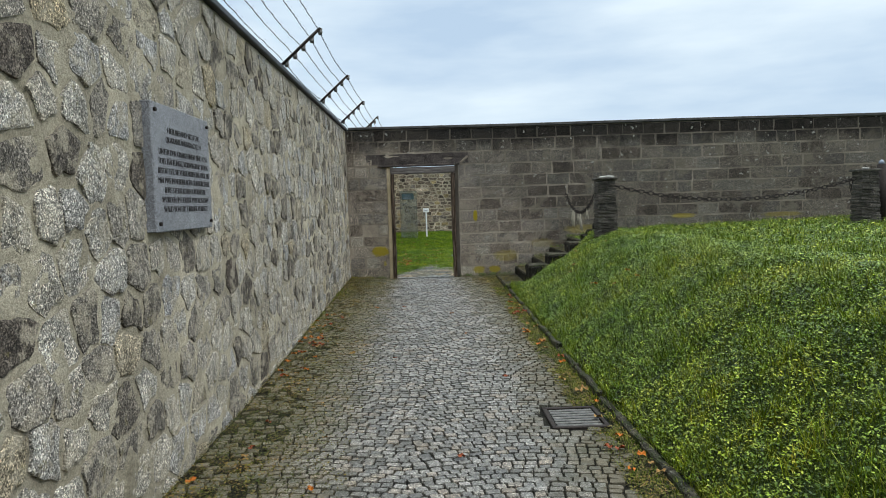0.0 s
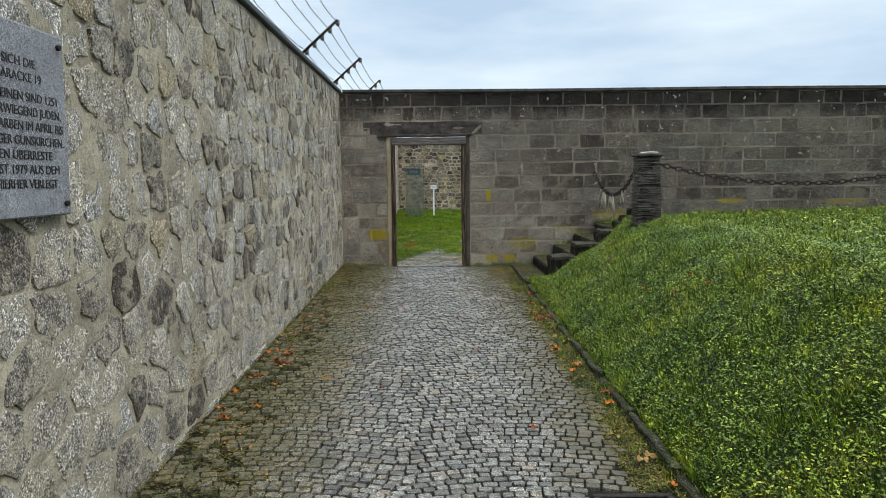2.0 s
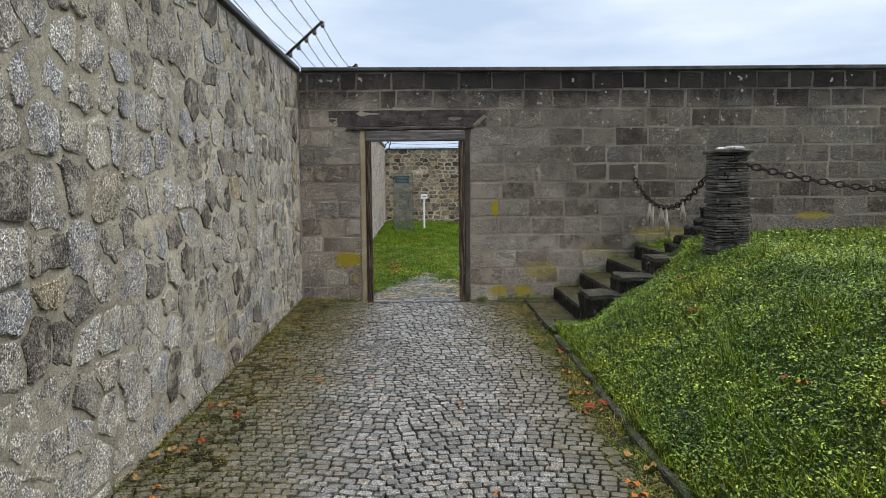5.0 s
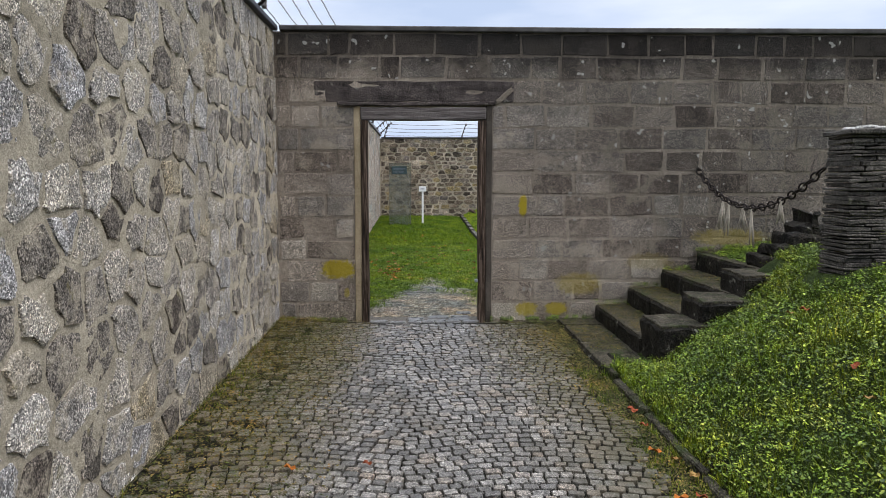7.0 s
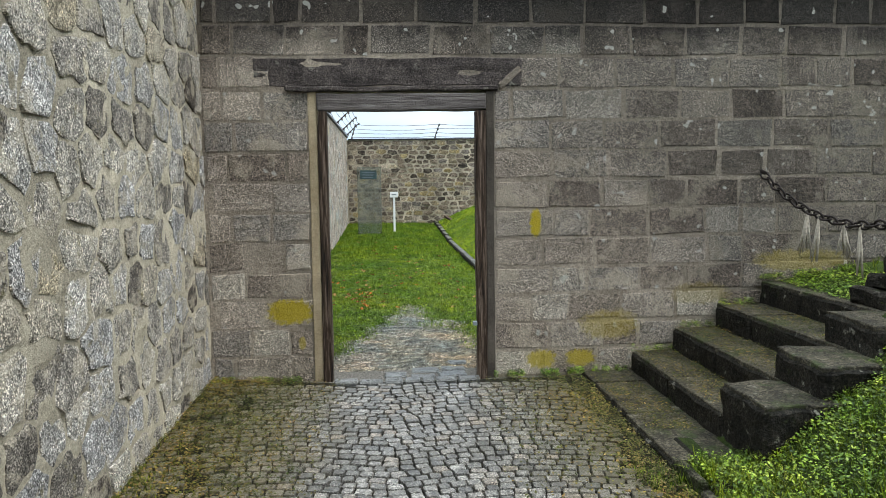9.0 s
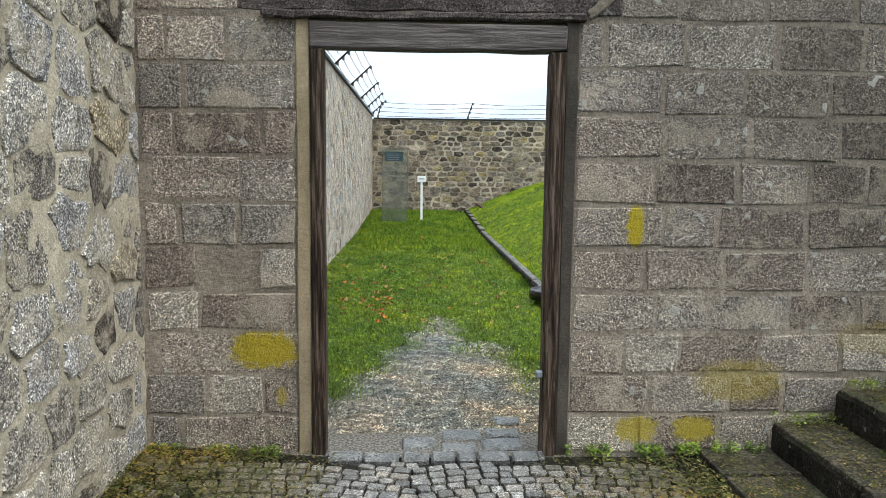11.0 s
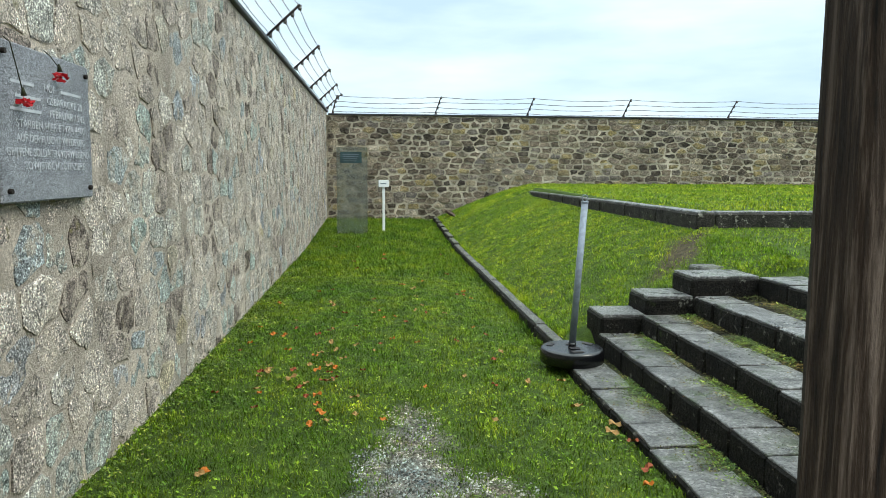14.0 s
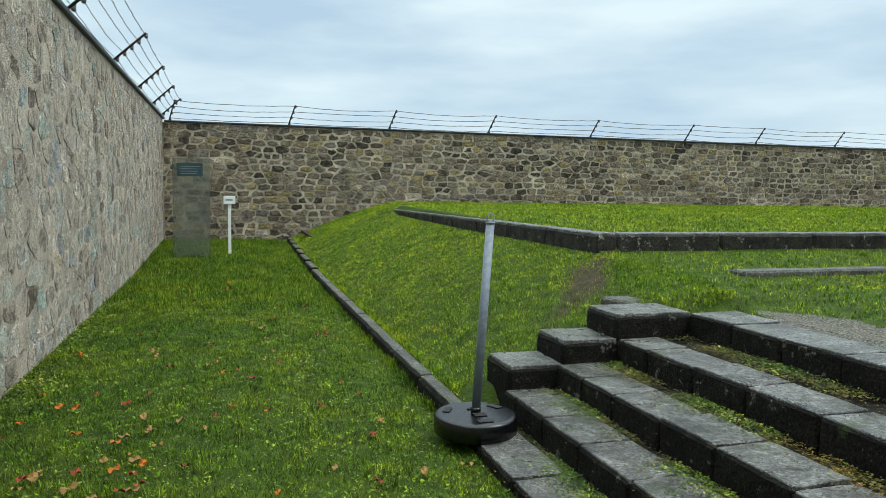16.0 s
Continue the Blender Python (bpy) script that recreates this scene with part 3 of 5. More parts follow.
def ground_z(x, y):
    """Height of the ground sheet."""
    x, y = np.asarray(x, float), np.asarray(y, float)
    g = base_z(y)
    # court before the block wall: way, bank and plateau
    way = g + 0.05 * np.clip(-(x + 0.4), 0, 1.1)
    top = 0.97 - 0.05 * sm((x - 2.7) / 1.0) + 0.02 * np.clip(x - 3, 0, 6)
    u = np.clip((x - 1.345) / 1.7, 0, 1)
    bank = g + 0.05 + (top - g - 0.05) * (1 - (1 - u) ** 1.55)
    bank = bank - 0.2 * sm((y - 10.7) / 1.3) * (1 - sm((x - 2.15) / 0.6)) * sm((x - 1.35) / 0.3)
    bank = bank + 0.022 * np.sin(5.1 * x + 1.7 * y) * np.sin(3.3 * y - 1.2 * x) * sm((x - 1.4) / 0.5)
    stair = np.clip(0.08 + (x - 1.75) * 0.47, g - 0.05, 0.86)
    mixs = sm((y - 12.15) / 0.2) * (x < 4.2)
    bank = bank * (1 - mixs) + np.minimum(bank, np.where(x < 2.75, stair, 0.78 + 0.18 * (x - 2.7))) * mixs
    a = np.where(x < 1.345, way, bank)
    # court behind it: lawn way, stairs, bank and raised terrace
    topb = np.interp(y, [18.8, 20.4, 24, 28.8, 29.3, 32], [0.80, 0.965, 0.98, 1.05, 1.215, 1.25])
    ub = np.clip((x - 1.5) / np.interp(y, [18.8, 28.8, 29.3, 32], [1.9, 1.9, 2.05, 2.5]), 0, 1)
    bb = g + 0.05 + (topb - g - 0.05) * (1 - (1 - ub) ** 1.25)
    terr = (x > 3.42) & (y > 20.42) & (y < 29.1)
    bb = np.where(terr, 1.10 + 0.0135 * (y - 20.4), bb)
    low = np.clip(0.02 + (x - 1.8) * 0.40, g - 0.04, 0.70) + 0.14 * sm((x - 3.4) / 1.6)
    ms = sm((18.75 - y) / 0.3)
    bb = bb * (1 - ms) + low * ms
    b = np.where(x < 1.48, g - 0.045 * sm((x - 0.85) / 0.4) * sm((y - 14.0) / 0.8), bb)
    z = np.where(y < 13.76, a, b)
    z = np.where(x < -1.8, 0.0, z)
    far = sm((np.maximum(np.abs(x - 5), np.abs(y - 10)) - 40) / 60)
    return z * (1 - far)


def along(stops):
    out = []
    for (a, b, s) in stops:
        out += list(np.arange(a, b, s))
    return np.array(out + [stops[-1][1]])


xs = along([(-1500, -100, 200), (-100, -4, 12), (-4, -1.6, 0.4), (-1.6, 6, 0.07), (6, 14, 0.25), (14, 30, 1.0), (30, 100, 10), (100, 1500, 200)])
ys = along([(-1500, -100, 200), (-100, -4, 12), (-4, 0, 0.3), (0, 22, 0.09), (22, 33, 0.2), (33, 40, 1), (40, 100, 10), (100, 1500, 200)])
gx, gy = np.meshgrid(xs, ys)
gz = ground_z(gx, gy)
nx, ny = len(xs), len(ys)
ii = (np.arange(ny - 1)[:, None] * nx + np.arange(nx - 1)[None, :]).ravel()
ground_me = bpy.data.meshes.new("ground")
ground_me.from_pydata(np.stack([gx.ravel(), gy.ravel(), gz.ravel()], 1).tolist(), [], np.stack([ii, ii + 1, ii + nx + 1, ii + nx], 1).tolist())
ground_me.materials.append(M_GROUND)
ground_me.polygons.foreach_set("use_smooth", [True] * len(ground_me.polygons))
ground = tagged(new("ground", ground_me), "earth ground with banks, lawn and gravel", "ground", kind="structure")

# ---- walls ----
WX = -1.46
WY0, WY1 = 13.66, 13.86


def wall_core(name, x0, x1, y0, y1, z0, z1, material, label):
    return tagged(part(name, box(x0, x1, y0, y1, z0, z1), material), label, "wall", kind="structure")


def mortar_face(wall, u0, u1, v0, v1, step, place, material, seed, amp=1.0):
    """The pointed mortar between the stones: an uneven skin that laps over their edges."""
    nu, nv = int((u1 - u0) / step), int((v1 - v0) / step)
    o = Vector((seed * 7.3, seed * 3.1, 0))
    verts = []
    for j in range(nv + 1):
        for i in range(nu + 1):
            u, v = u0 + (u1 - u0) * i / nu, v0 + (v1 - v0) * j / nv
            p = Vector((u, v, 0)) + o
            d = 0.0055 * noise.noise(p * 3.5) + 0.0065 * noise.noise(p * 9) + 0.005 * noise.noise(p * 21)
            verts.append(place(u, v, 0.0045 + amp * d))
    w = nu + 1
    faces = [(j * w + i, j * w + i + 1, (j + 1) * w + i + 1, (j + 1) * w + i) for j in range(nv) for i in range(nu)]
    part("mortar_face", mesh_of("mortar_face", verts, faces, material, True), parent=wall)


wall_west = wall_core("wall_west_1", WX - 0.6, WX, -10, 13.76, -0.4, 2.93, M_MORTAR, "mortared grey granite rubble wall beside the cobbled path")
lay_stones(wall_west, rubble_cells(-10, 13.66, -0.15, 2.92, 0.265, 0.215, 11, 0.36), 0.0175, 0.0185, lambda u, v, d: (WX + d, u, v), M_RUB, lambda u, v: 3.4 < u < 9.5 and 0.4 < v < 2.5, 21)
mortar_face(wall_west, -1, 13.66, -0.15, 2.928, 0.026, lambda u, v, d: (WX + d, u, v), M_MORTAR, 1, 1.7)
wall_west_b = wall_core("wall_west_2", WX - 0.6, WX, 13.76, 32.6, -0.4, 2.93, M_MORTAR2, "pale mortared granite rubble wall beside the lawn")
part("upper_courses", box(WX - 0.6, WX, 16.4, 32.6, 2.93, 3.13), M_MORTAR2, wall_west_b)
lay_stones(wall_west_b, [c for c in rubble_cells(13.88, 32.3, -0.1, 3.12, 0.27, 0.2, 12, 0.38) if c[0][0] > 16.5 or max(q[1] for q in c) < 2.93], 0.014, 0.013, lambda u, v, d: (WX + d, u, v), M_RUB2, lambda u, v: 16 < u < 20.5 and v > 0.2, 22)
mortar_face(wall_west_b, 13.87, 16.4, -0.1, 2.928, 0.035, lambda u, v, d: (WX + d, u, v), M_MORTAR2, 5, 0.8)
mortar_face(wall_west_b, 16.4, 32.3, -0.1, 3.128, 0.035, lambda u, v, d: (WX + d, u, v), M_MORTAR2, 2, 0.8)
wall_far = wall_core("wall_north", WX, 24, 32.3, 32.9, -0.4, 3.04, M_MORTARF, "brown field-stone wall with thick pale joints")
lay_stones(wall_far, rubble_cells(WX + 0.02, 24, 0.1, 3.03, 0.28, 0.155, 13, 0.26), 0.024, 0.03, lambda u, v, d: (u, 32.3 - d, v), M_RUBF, lambda u, v: -1.5 < u < 5 and v > 0.3, 23)
for nm, x0, x1, y0, y1, z1 in (("wall_east", 24, 24.6, -10, 32.9, 3.0), ("wall_south", WX - 0.6, 24.6, -10.6, -10, 3.0)):
    wall_core(nm, x0, x1, y0, y1, -0.4, z1, M_MORTARF, "plain grey rendered boundary wall")
for nm, b in (("coping_west_1", box(WX - 0.63, WX + 0.05, -10, 13.64, 2.932, 2.985, 0.008)), ("coping_west_2", box(WX - 0.63, WX + 0.05, 16.4, 32.6, 3.132, 3.185, 0.008)), ("coping_west_3", box(WX - 0.63, WX + 0.05, 13.9, 16.39, 2.932, 2.985, 0.008)), ("coping_north", box(WX + 0.06, 24, 32.24, 32.93, 3.042, 3.085, 0.008))):
    tagged(part(nm, b, M_COPING), "thin dark metal coping along the wall top", "coping", kind="structure")

# block wall with its doorway: three core pieces round the opening
DX0, DX1, DTOP = -0.70, 0.625, 2.24
wall_mid = tagged(new("wall_middle"), "grey-brown concrete block wall with black weathered top and yellow lichen", "wall", kind="structure")
for b in (box(WX, DX0, WY0, WY1, -0.3, 2.93), box(DX1, 18, WY0, WY1, -0.3, 2.93), box(DX0, DX1, WY0, WY1, DTOP, 2.93)):
    part("core", b, M_JOINT, wall_mid)


def block_verts(x0, x1, z0, z1, rng, proud=0.012):
    c, j = 0.006, 0.011
    q = lambda: rng.uniform(-j, j)
    y0, y1, y2 = WY0 + 0.01, WY0 - proud * rng.uniform(0.35, 0.8), WY0 - proud * rng.uniform(0.8, 1.5)
    o = [(x0 + q(), z0 + q()), (x1 + q(), z0 + q()), (x1 + q(), z1 + q()), (x0 + q(), z1 + q())]
    cx, cz = (x0 + x1) / 2, (z0 + z1) / 2
    ins = [(x - math.copysign(c, x - cx), z - math.copysign(c, z - cz)) for x, z in o]
    v = [(x, y0, z) for x, z in o] + [(x, y1, z) for x, z in o] + [(x, y2 + rng.uniform(-0.003, 0.003), z) for x, z in ins]
    f = [(i, (i + 1) % 4, 4 + (i + 1) % 4, 4 + i) for i in range(4)] + [(4 + i, 4 + (i + 1) % 4, 8 + (i + 1) % 4, 8 + i) for i in range(4)] + [(8, 9, 10, 11)]
    return v, f


rng = random.Random(5)
bv, bf, made = [], [], 0
COURSES = (-0.08, 0.125, 0.33, 0.535, 0.745, 0.95, 1.165, 1.38, 1.595, 1.81, 2.03, 2.25, 2.485, 2.71, 2.925)
for z0, z1 in zip(COURSES, COURSES[1:]):
    for lo, hi in ((WX + 0.02, DX0), (DX1 + 0.006, 17.9)) if z1 < DTOP + 0.08 else ((WX + 0.02, 17.9),):
        x = lo - (rng.uniform(0.1, 0.3) if lo < -1 or z1 > DTOP else 0)
        while x < hi - 0.05:
            w = rng.choice((0.40, 0.42, 0.40, 0.36, 0.44, 0.28, 0.2 if x < 0 else 0.41))
            a, b2 = max(x, lo), min(x + w, hi)
            if hi - b2 < 0.1:
                b2 = hi
            x = b2
            if b2 - a < 0.06 or (rng.random() < 0.03 and a < -0.6) or (z1 > 2.3 and z0 < 2.46 and a > -1.2 and b2 < 0.95):
                continue
            v, f = block_verts(a + 0.012, b2 - 0.012, z0 + 0.013, z1 - 0.013, rng, 0.004)
            if made < 300 and a < 6.2:
                part("block", mesh_of("block", v, f, M_BLOCK[0]), parent=wall_mid)
                made += 1
            else:
                k = len(bv)
                bv += v
                bf += [tuple(i + k for i in t) for t in f]
tagged(part("far_blocks", mesh_of("far_blocks", bv, bf, M_BLOCK[1]), parent=wall_mid), kind="stuff")
part("lintel", box(-1.08, 0.84, WY0 - 0.006, WY0 + 0.01, 2.275, 2.475, 0.006, 0.012, 9, 3), M_LINTEL, wall_mid, "black crusted cast stone lintel")
part("lintel_lip", box(-0.86, 0.66, WY0 - 0.035, WY0 + 0.01, 2.235, 2.272, 0.008, 0.016, 9, 5), M_LINTEL, wall_mid, "rough dripping lower edge of the lintel")
chip = part("broken_corner", box(-0.1, 0.1, -0.022, 0.01, -0.028, 0.028, 0.012, 0.02, 4, 7), M_JOINT, wall_mid, "pale broken corner of the lintel")
chip.matrix_basis = pose(0.76, WY0, 2.335, 0, -38, 0)
part("coping", box(WX + 0.06, 18, WY0 - 0.03, WY1 + 0.03, 2.932, 2.985, 0.01, 0.012, 5, 4), M_CAP, wall_mid, "thin black weathered coping")
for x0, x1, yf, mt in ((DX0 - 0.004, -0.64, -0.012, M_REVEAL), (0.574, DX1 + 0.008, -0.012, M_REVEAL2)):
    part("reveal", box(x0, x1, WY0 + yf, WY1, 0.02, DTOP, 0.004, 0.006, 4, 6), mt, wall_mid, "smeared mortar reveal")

# wooden door frame in the opening
frame_door = thing("door_frame", (0, WY0, 0.1), "weathered dark oak door frame standing open, without a door", "door frame")
part("post", box(-0.638, -0.572, -0.03, 0.07, 0.0, 2.00, 0.008, 0.008, 4, 8), M_WOOD, frame_door)
part("post", box(0.498, 0.572, -0.03, 0.07, 0.0, 2.00, 0.008, 0.008, 4, 9), M_WOOD, frame_door)
part("head_beam", box(-0.638, 0.572, -0.034, 0.07, 2.00, 2.12, 0.008, 0.006, 5, 10), M_BEAM, frame_door)
part("latch_plate", box(0.468, 0.50, -0.02, 0.02, 0.42, 0.45, 0.004), M_GALV, frame_door, "small bright steel latch plate")

# ---- kerbs, edging and stairs ----
kerb_near = tagged(new("kerb_1"), "low mossy stone kerb between cobbles and grass bank", "kerb", kind="structure")
rng = random.Random(8)
y = -3.0
while y < 12.1:
    n = rng.uniform(0.7, 1.1)
    e = min(y + n, 12.15)
    g = float(base_z((y + e) / 2))
    part("kerb_stone", box(1.295 + rng.uniform(-0.008, 0.008), 1.35, y + 0.006, e - 0.006, g - 0.2, g + 0.06 + rng.uniform(-0.012, 0.012), 0.01, 0.013, 18, rng.random()), M_KERB, kerb_near)
    y = e
kerb_far = tagged(new("kerb_2"), "flat grey stone kerb along the foot of the grass bank", "kerb", kind="structure")
y = 18.42
while y < 31.9:
    e = min(y + rng.uniform(0.8, 1.1), 32.0)
    g = float(base_z((y + e) / 2))
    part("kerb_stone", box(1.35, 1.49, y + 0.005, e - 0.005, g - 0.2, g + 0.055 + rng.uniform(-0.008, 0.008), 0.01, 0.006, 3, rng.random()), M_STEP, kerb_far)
    part("worn_lit_top", box(1.375, 1.465, y + 0.012, e - 0.012, g + 0.03, g + 0.07, 0.004, 0.008, 6, rng.random()), M_KERBF, kerb_far)
    y = e


def slabs(root, name, x0, x1, y0, y1, z0, z1, step, mat, seed, jit=0.008, bevel=0.014, top=None):
    """A course of stones laid end to end along y."""
    r = random.Random(seed)
    a = y0
    while a < y1 - 0.02:
        b = a + step * r.uniform(0.8, 1.25)
        b = y1 if y1 - b < 0.3 * step else b
        dz, dx = r.uniform(-0.006, 0.006), r.uniform(-0.008, 0.008)
        st = part(name, box(x0 + dx, x1, a + 0.003, b - 0.003, z0, z1 + dz, bevel, jit, 6, r.random()), mat, root)
        # paler cap: the sky's light on the tread is put into its colour
        if top is not None:
            part("worn_lit_top", box(x0 + dx + 0.012, x1 - 0.004, a + 0.009, b - 0.009, z1 + dz - 0.02, z1 + dz + 0.010, 0.004, 0.005, 6, r.random()), top, st, "worn tread surface, painted lighter as if lit from above")
        a = b


stair_near = thing("stone_stairs", (0, 0, 0), "short flight of black mossy stone steps against the block wall", "stairs")
for k, (x, z) in enumerate(((1.285, 0.14), (1.655, 0.29), (1.985, 0.46), (2.32, 0.626), (2.66, 0.79))):
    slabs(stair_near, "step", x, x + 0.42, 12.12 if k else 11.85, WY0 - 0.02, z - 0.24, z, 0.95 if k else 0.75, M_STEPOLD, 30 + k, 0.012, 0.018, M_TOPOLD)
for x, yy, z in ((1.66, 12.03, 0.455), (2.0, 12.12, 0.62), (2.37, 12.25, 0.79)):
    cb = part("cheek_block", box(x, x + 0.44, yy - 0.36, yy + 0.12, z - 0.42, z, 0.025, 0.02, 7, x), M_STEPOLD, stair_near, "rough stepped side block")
    part("worn_lit_top", box(x + 0.014, x + 0.426, yy - 0.345, yy + 0.105, z - 0.02, z + 0.012, 0.005, 0.012, 7, x), M_TOPOLD, cb, "worn top, painted lighter as if lit from above")
stair_far = thing("stone_stairs", (0, 0, 0), "wide flight of wet grey granite steps with weeds in the joints", "stairs")
for k, (x, z) in enumerate(((1.335, 0.10), (1.69, 0.25), (2.05, 0.40), (2.48, 0.55), (3.02, 0.70))):
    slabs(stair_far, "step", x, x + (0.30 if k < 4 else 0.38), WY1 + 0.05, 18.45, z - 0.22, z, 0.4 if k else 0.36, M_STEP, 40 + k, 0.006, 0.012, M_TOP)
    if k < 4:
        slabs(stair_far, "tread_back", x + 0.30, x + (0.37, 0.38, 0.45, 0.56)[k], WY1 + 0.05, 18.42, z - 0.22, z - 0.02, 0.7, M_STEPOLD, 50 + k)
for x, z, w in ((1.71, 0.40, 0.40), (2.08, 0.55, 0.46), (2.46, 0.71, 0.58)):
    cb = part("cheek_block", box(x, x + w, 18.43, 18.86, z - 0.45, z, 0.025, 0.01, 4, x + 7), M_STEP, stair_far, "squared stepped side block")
    part("worn_lit_top", box(x + 0.014, x + w - 0.012, 18.444, 18.846, z - 0.02, z + 0.010, 0.005, 0.005, 5, x), M_TOP, cb, "worn top, painted lighter as if lit from above")

edging = tagged(new("terrace_edging"), "dark upright stone edging round the raised lawn", "edging", kind="structure")
a = 20.35
while a < 29.15:
    b = min(a + 1.15, 29.2)
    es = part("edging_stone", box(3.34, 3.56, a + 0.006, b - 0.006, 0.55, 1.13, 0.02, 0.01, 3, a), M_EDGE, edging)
    part("worn_lit_top", box(3.355, 3.545, a + 0.02, b - 0.02, 1.11, 1.145, 0.008, 0.006, 4, a), M_TOP, es, "worn top, painted paler as if lit from above")
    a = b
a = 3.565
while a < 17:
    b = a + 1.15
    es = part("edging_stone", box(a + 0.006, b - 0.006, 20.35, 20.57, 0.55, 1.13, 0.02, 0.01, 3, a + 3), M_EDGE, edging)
    part("worn_lit_top", box(a + 0.02, b - 0.02, 20.365, 20.555, 1.11, 1.145, 0.008, 0.006, 4, a), M_TOP, es, "worn top, painted paler as if lit from above")
    a = b
for x, y, w, d in ((4.08, 19.22, 2.3, 0.22), (2.75, 18.95, 0.25, 0.22)):
    z = float(ground_z(x + w / 2, y))
    tagged(part("ground_slab", box(x, x + w, y, y + d, z - 0.1, z + 0.05, 0.015, 0.01, 4, x), M_KERBF), "grey stone slab sunk in the grass", "slab")

# ---- slate pillars, stepped stones and chains ----
def pillar(x, y, seed):
    z0 = float(ground_z(x, y)) - 0.06
    p = thing("stone_pillar", (x, y, z0), "square pillar of stacked dark slate with a flat cap", "pillar", "chain pillars")
    r = random.Random(seed)
    z, top = 0.0, 1.80 - z0
    while z < top:
        h = r.uniform(0.016, 0.034)
        w = 0.134 + 0.026 * (1 - z / top)
        cut = r.uniform(-0.08, 0.08)
        for a, b in ((-w + r.uniform(-0.01, 0.012), cut - 0.003), (cut + 0.003, w + r.uniform(-0.012, 0.01))):
            dz = r.uniform(-0.004, 0.002)
            part("slate", box(a, b, -w + r.uniform(-0.012, 0.01), w + r.uniform(-0.01, 0.012), z + 0.002, z + h - 0.002 + dz, 0.004, 0.006, 2, r.random()), M_SLATE, p)
        z += h
    part("cap_slab", box(-0.168, 0.168, -0.168, 0.168, z + 0.002, z + 0.035, 0.008, 0.008, 3, 2), M_SLATE, p)
    for k in range(4):
        a, b = r.uniform(-0.12, 0.1), r.uniform(-0.1, 0.1)
        part("pebble", box(a - 0.04, a + 0.04, b - 0.035, b + 0.035, z + 0.035, z + 0.065, 0.012, 0.02, 0, k), M_PALE, p, "pale broken pebble laid on the cap")
    return p


pillar(2.82, 11.28, 1)
pillar(6.95, 11.28, 2)
steps = thing("stepped_stones", (3.06, 12.45, 0), "small stepped heap of black rough stones beside the pillar", "stones")
for k, (w, z) in enumerate(((0.34, 0.90), (0.29, 0.99), (0.24, 1.08), (0.16, 1.16), (0.08, 1.25))):
    part("rough_stone", box(-w + 0.04 * k, w * 0.9, -0.2 + 0.02 * k, 0.2, z - 0.11, z, 0.02, 0.03, 3, k + 2), M_STEPOLD, steps)


def link_mesh():
    b = bmesh.new()
    n, s = 14, 6
    rings = []
    for k in range(n):
        a = 2 * math.pi * k / n
        c, t = Vector((0.048 * math.cos(a), 0.027 * math.sin(a), 0)), Vector((-0.048 * math.sin(a), 0.027 * math.cos(a), 0)).normalized()
        o = t.cross(Vector((0, 0, 1)))
        rings.append([b.verts.new(c + (o * math.cos(q) + Vector((0, 0, 1)) * math.sin(q)) * 0.0075) for q in (2 * math.pi * j / s for j in range(s))])
    for r0, r1 in zip(rings, rings[1:] + rings[:1]):
        for j in range(s):
            b.faces.new((r0[j], r0[(j + 1) % s], r1[(j + 1) % s], r1[j])).smooth = True
    me = bpy.data.meshes.new("link")
    b.to_mesh(me)
    b.free()
    me.materials.append(M_IRON)
    return me


LINK = link_mesh()


def chain(p0, p1, sag, label):
    p0, p1 = Vector(p0), Vector(p1)
    c = thing("iron_chain", p0, label, "chain", "hanging chains")
    at = lambda t: p0.lerp(p1, t) - Vector((0, 0, sag * 4 * t * (1 - t)))
    total = sum((at((k + 1) / 60) - at(k / 60)).length for k in range(60))
    n = round(total / 0.078)
    for k in range(n):
        t = (k + 0.5) / n
        d = (at(min(1, t + 0.01)) - at(max(0, t - 0.01))).normalized()
        ob = part("link", LINK, parent=c)
        ob.matrix_basis = Matrix.Translation(at(t) - p0) @ d.to_track_quat("X", "Z").to_matrix().to_4x4() @ pose(0, 0, 0, 90 * (k % 2) + 20)
    return at


at1 = chain((2.66, WY0 - 0.03, 1.62), (2.72, 11.52, 1.60), 0.32, "rusty black iron chain sagging from wall to pillar")
chain((2.96, 11.25, 1.71), (6.78, 11.25, 1.71), 0.27, "rusty black iron chain sagging between two pillars")
part("wall_ring", tube([(0, 0.02, 0.02), (0, -0.03, 0.0)], 0.014), M_IRON, [o for o in bpy.data.objects if o.name == "iron_chain"][0])
chain((6.70, 11.25, 1.70), (6.68, 11.22, 1.52), 0.0, "loose end of rusty chain hanging down the pillar")
rng = random.Random(3)
for t, ln in ((0.27, 0.30), (0.33, 0.28), (0.45, 0.2), (0.52, 0.3), (0.74, 0.16)):
    p = at1(t) - Vector((0, 0, 0.02))
    bun = thing("dried_flowers", p, "bunch of bleached dried flowers tied to the chain", "dried flowers", "flowers on the chain")
    for k in range(5):
        a, b = rng.uniform(-0.05, 0.05), rng.uniform(-0.03, 0.03)
        part("stalk", tube([(0, 0, 0.02), (a * 0.4, b * 0.5, -ln * 0.45), (a, b, -ln * rng.uniform(0.8, 1.05))], [0.005, 0.009, 0.004], 5), M_STRAW, bun)
    part("tie", tube([(-0.012, 0, 0.02), (0.012, 0, 0.02), (0.012, 0, -0.01)], 0.008, 5), M_STRAW, bun)
post = thing("lamp_post", (7.35, 11.5, float(ground_z(7.35, 11.5)) - 0.02), "dark iron post with a small round top on the lawn", "post")
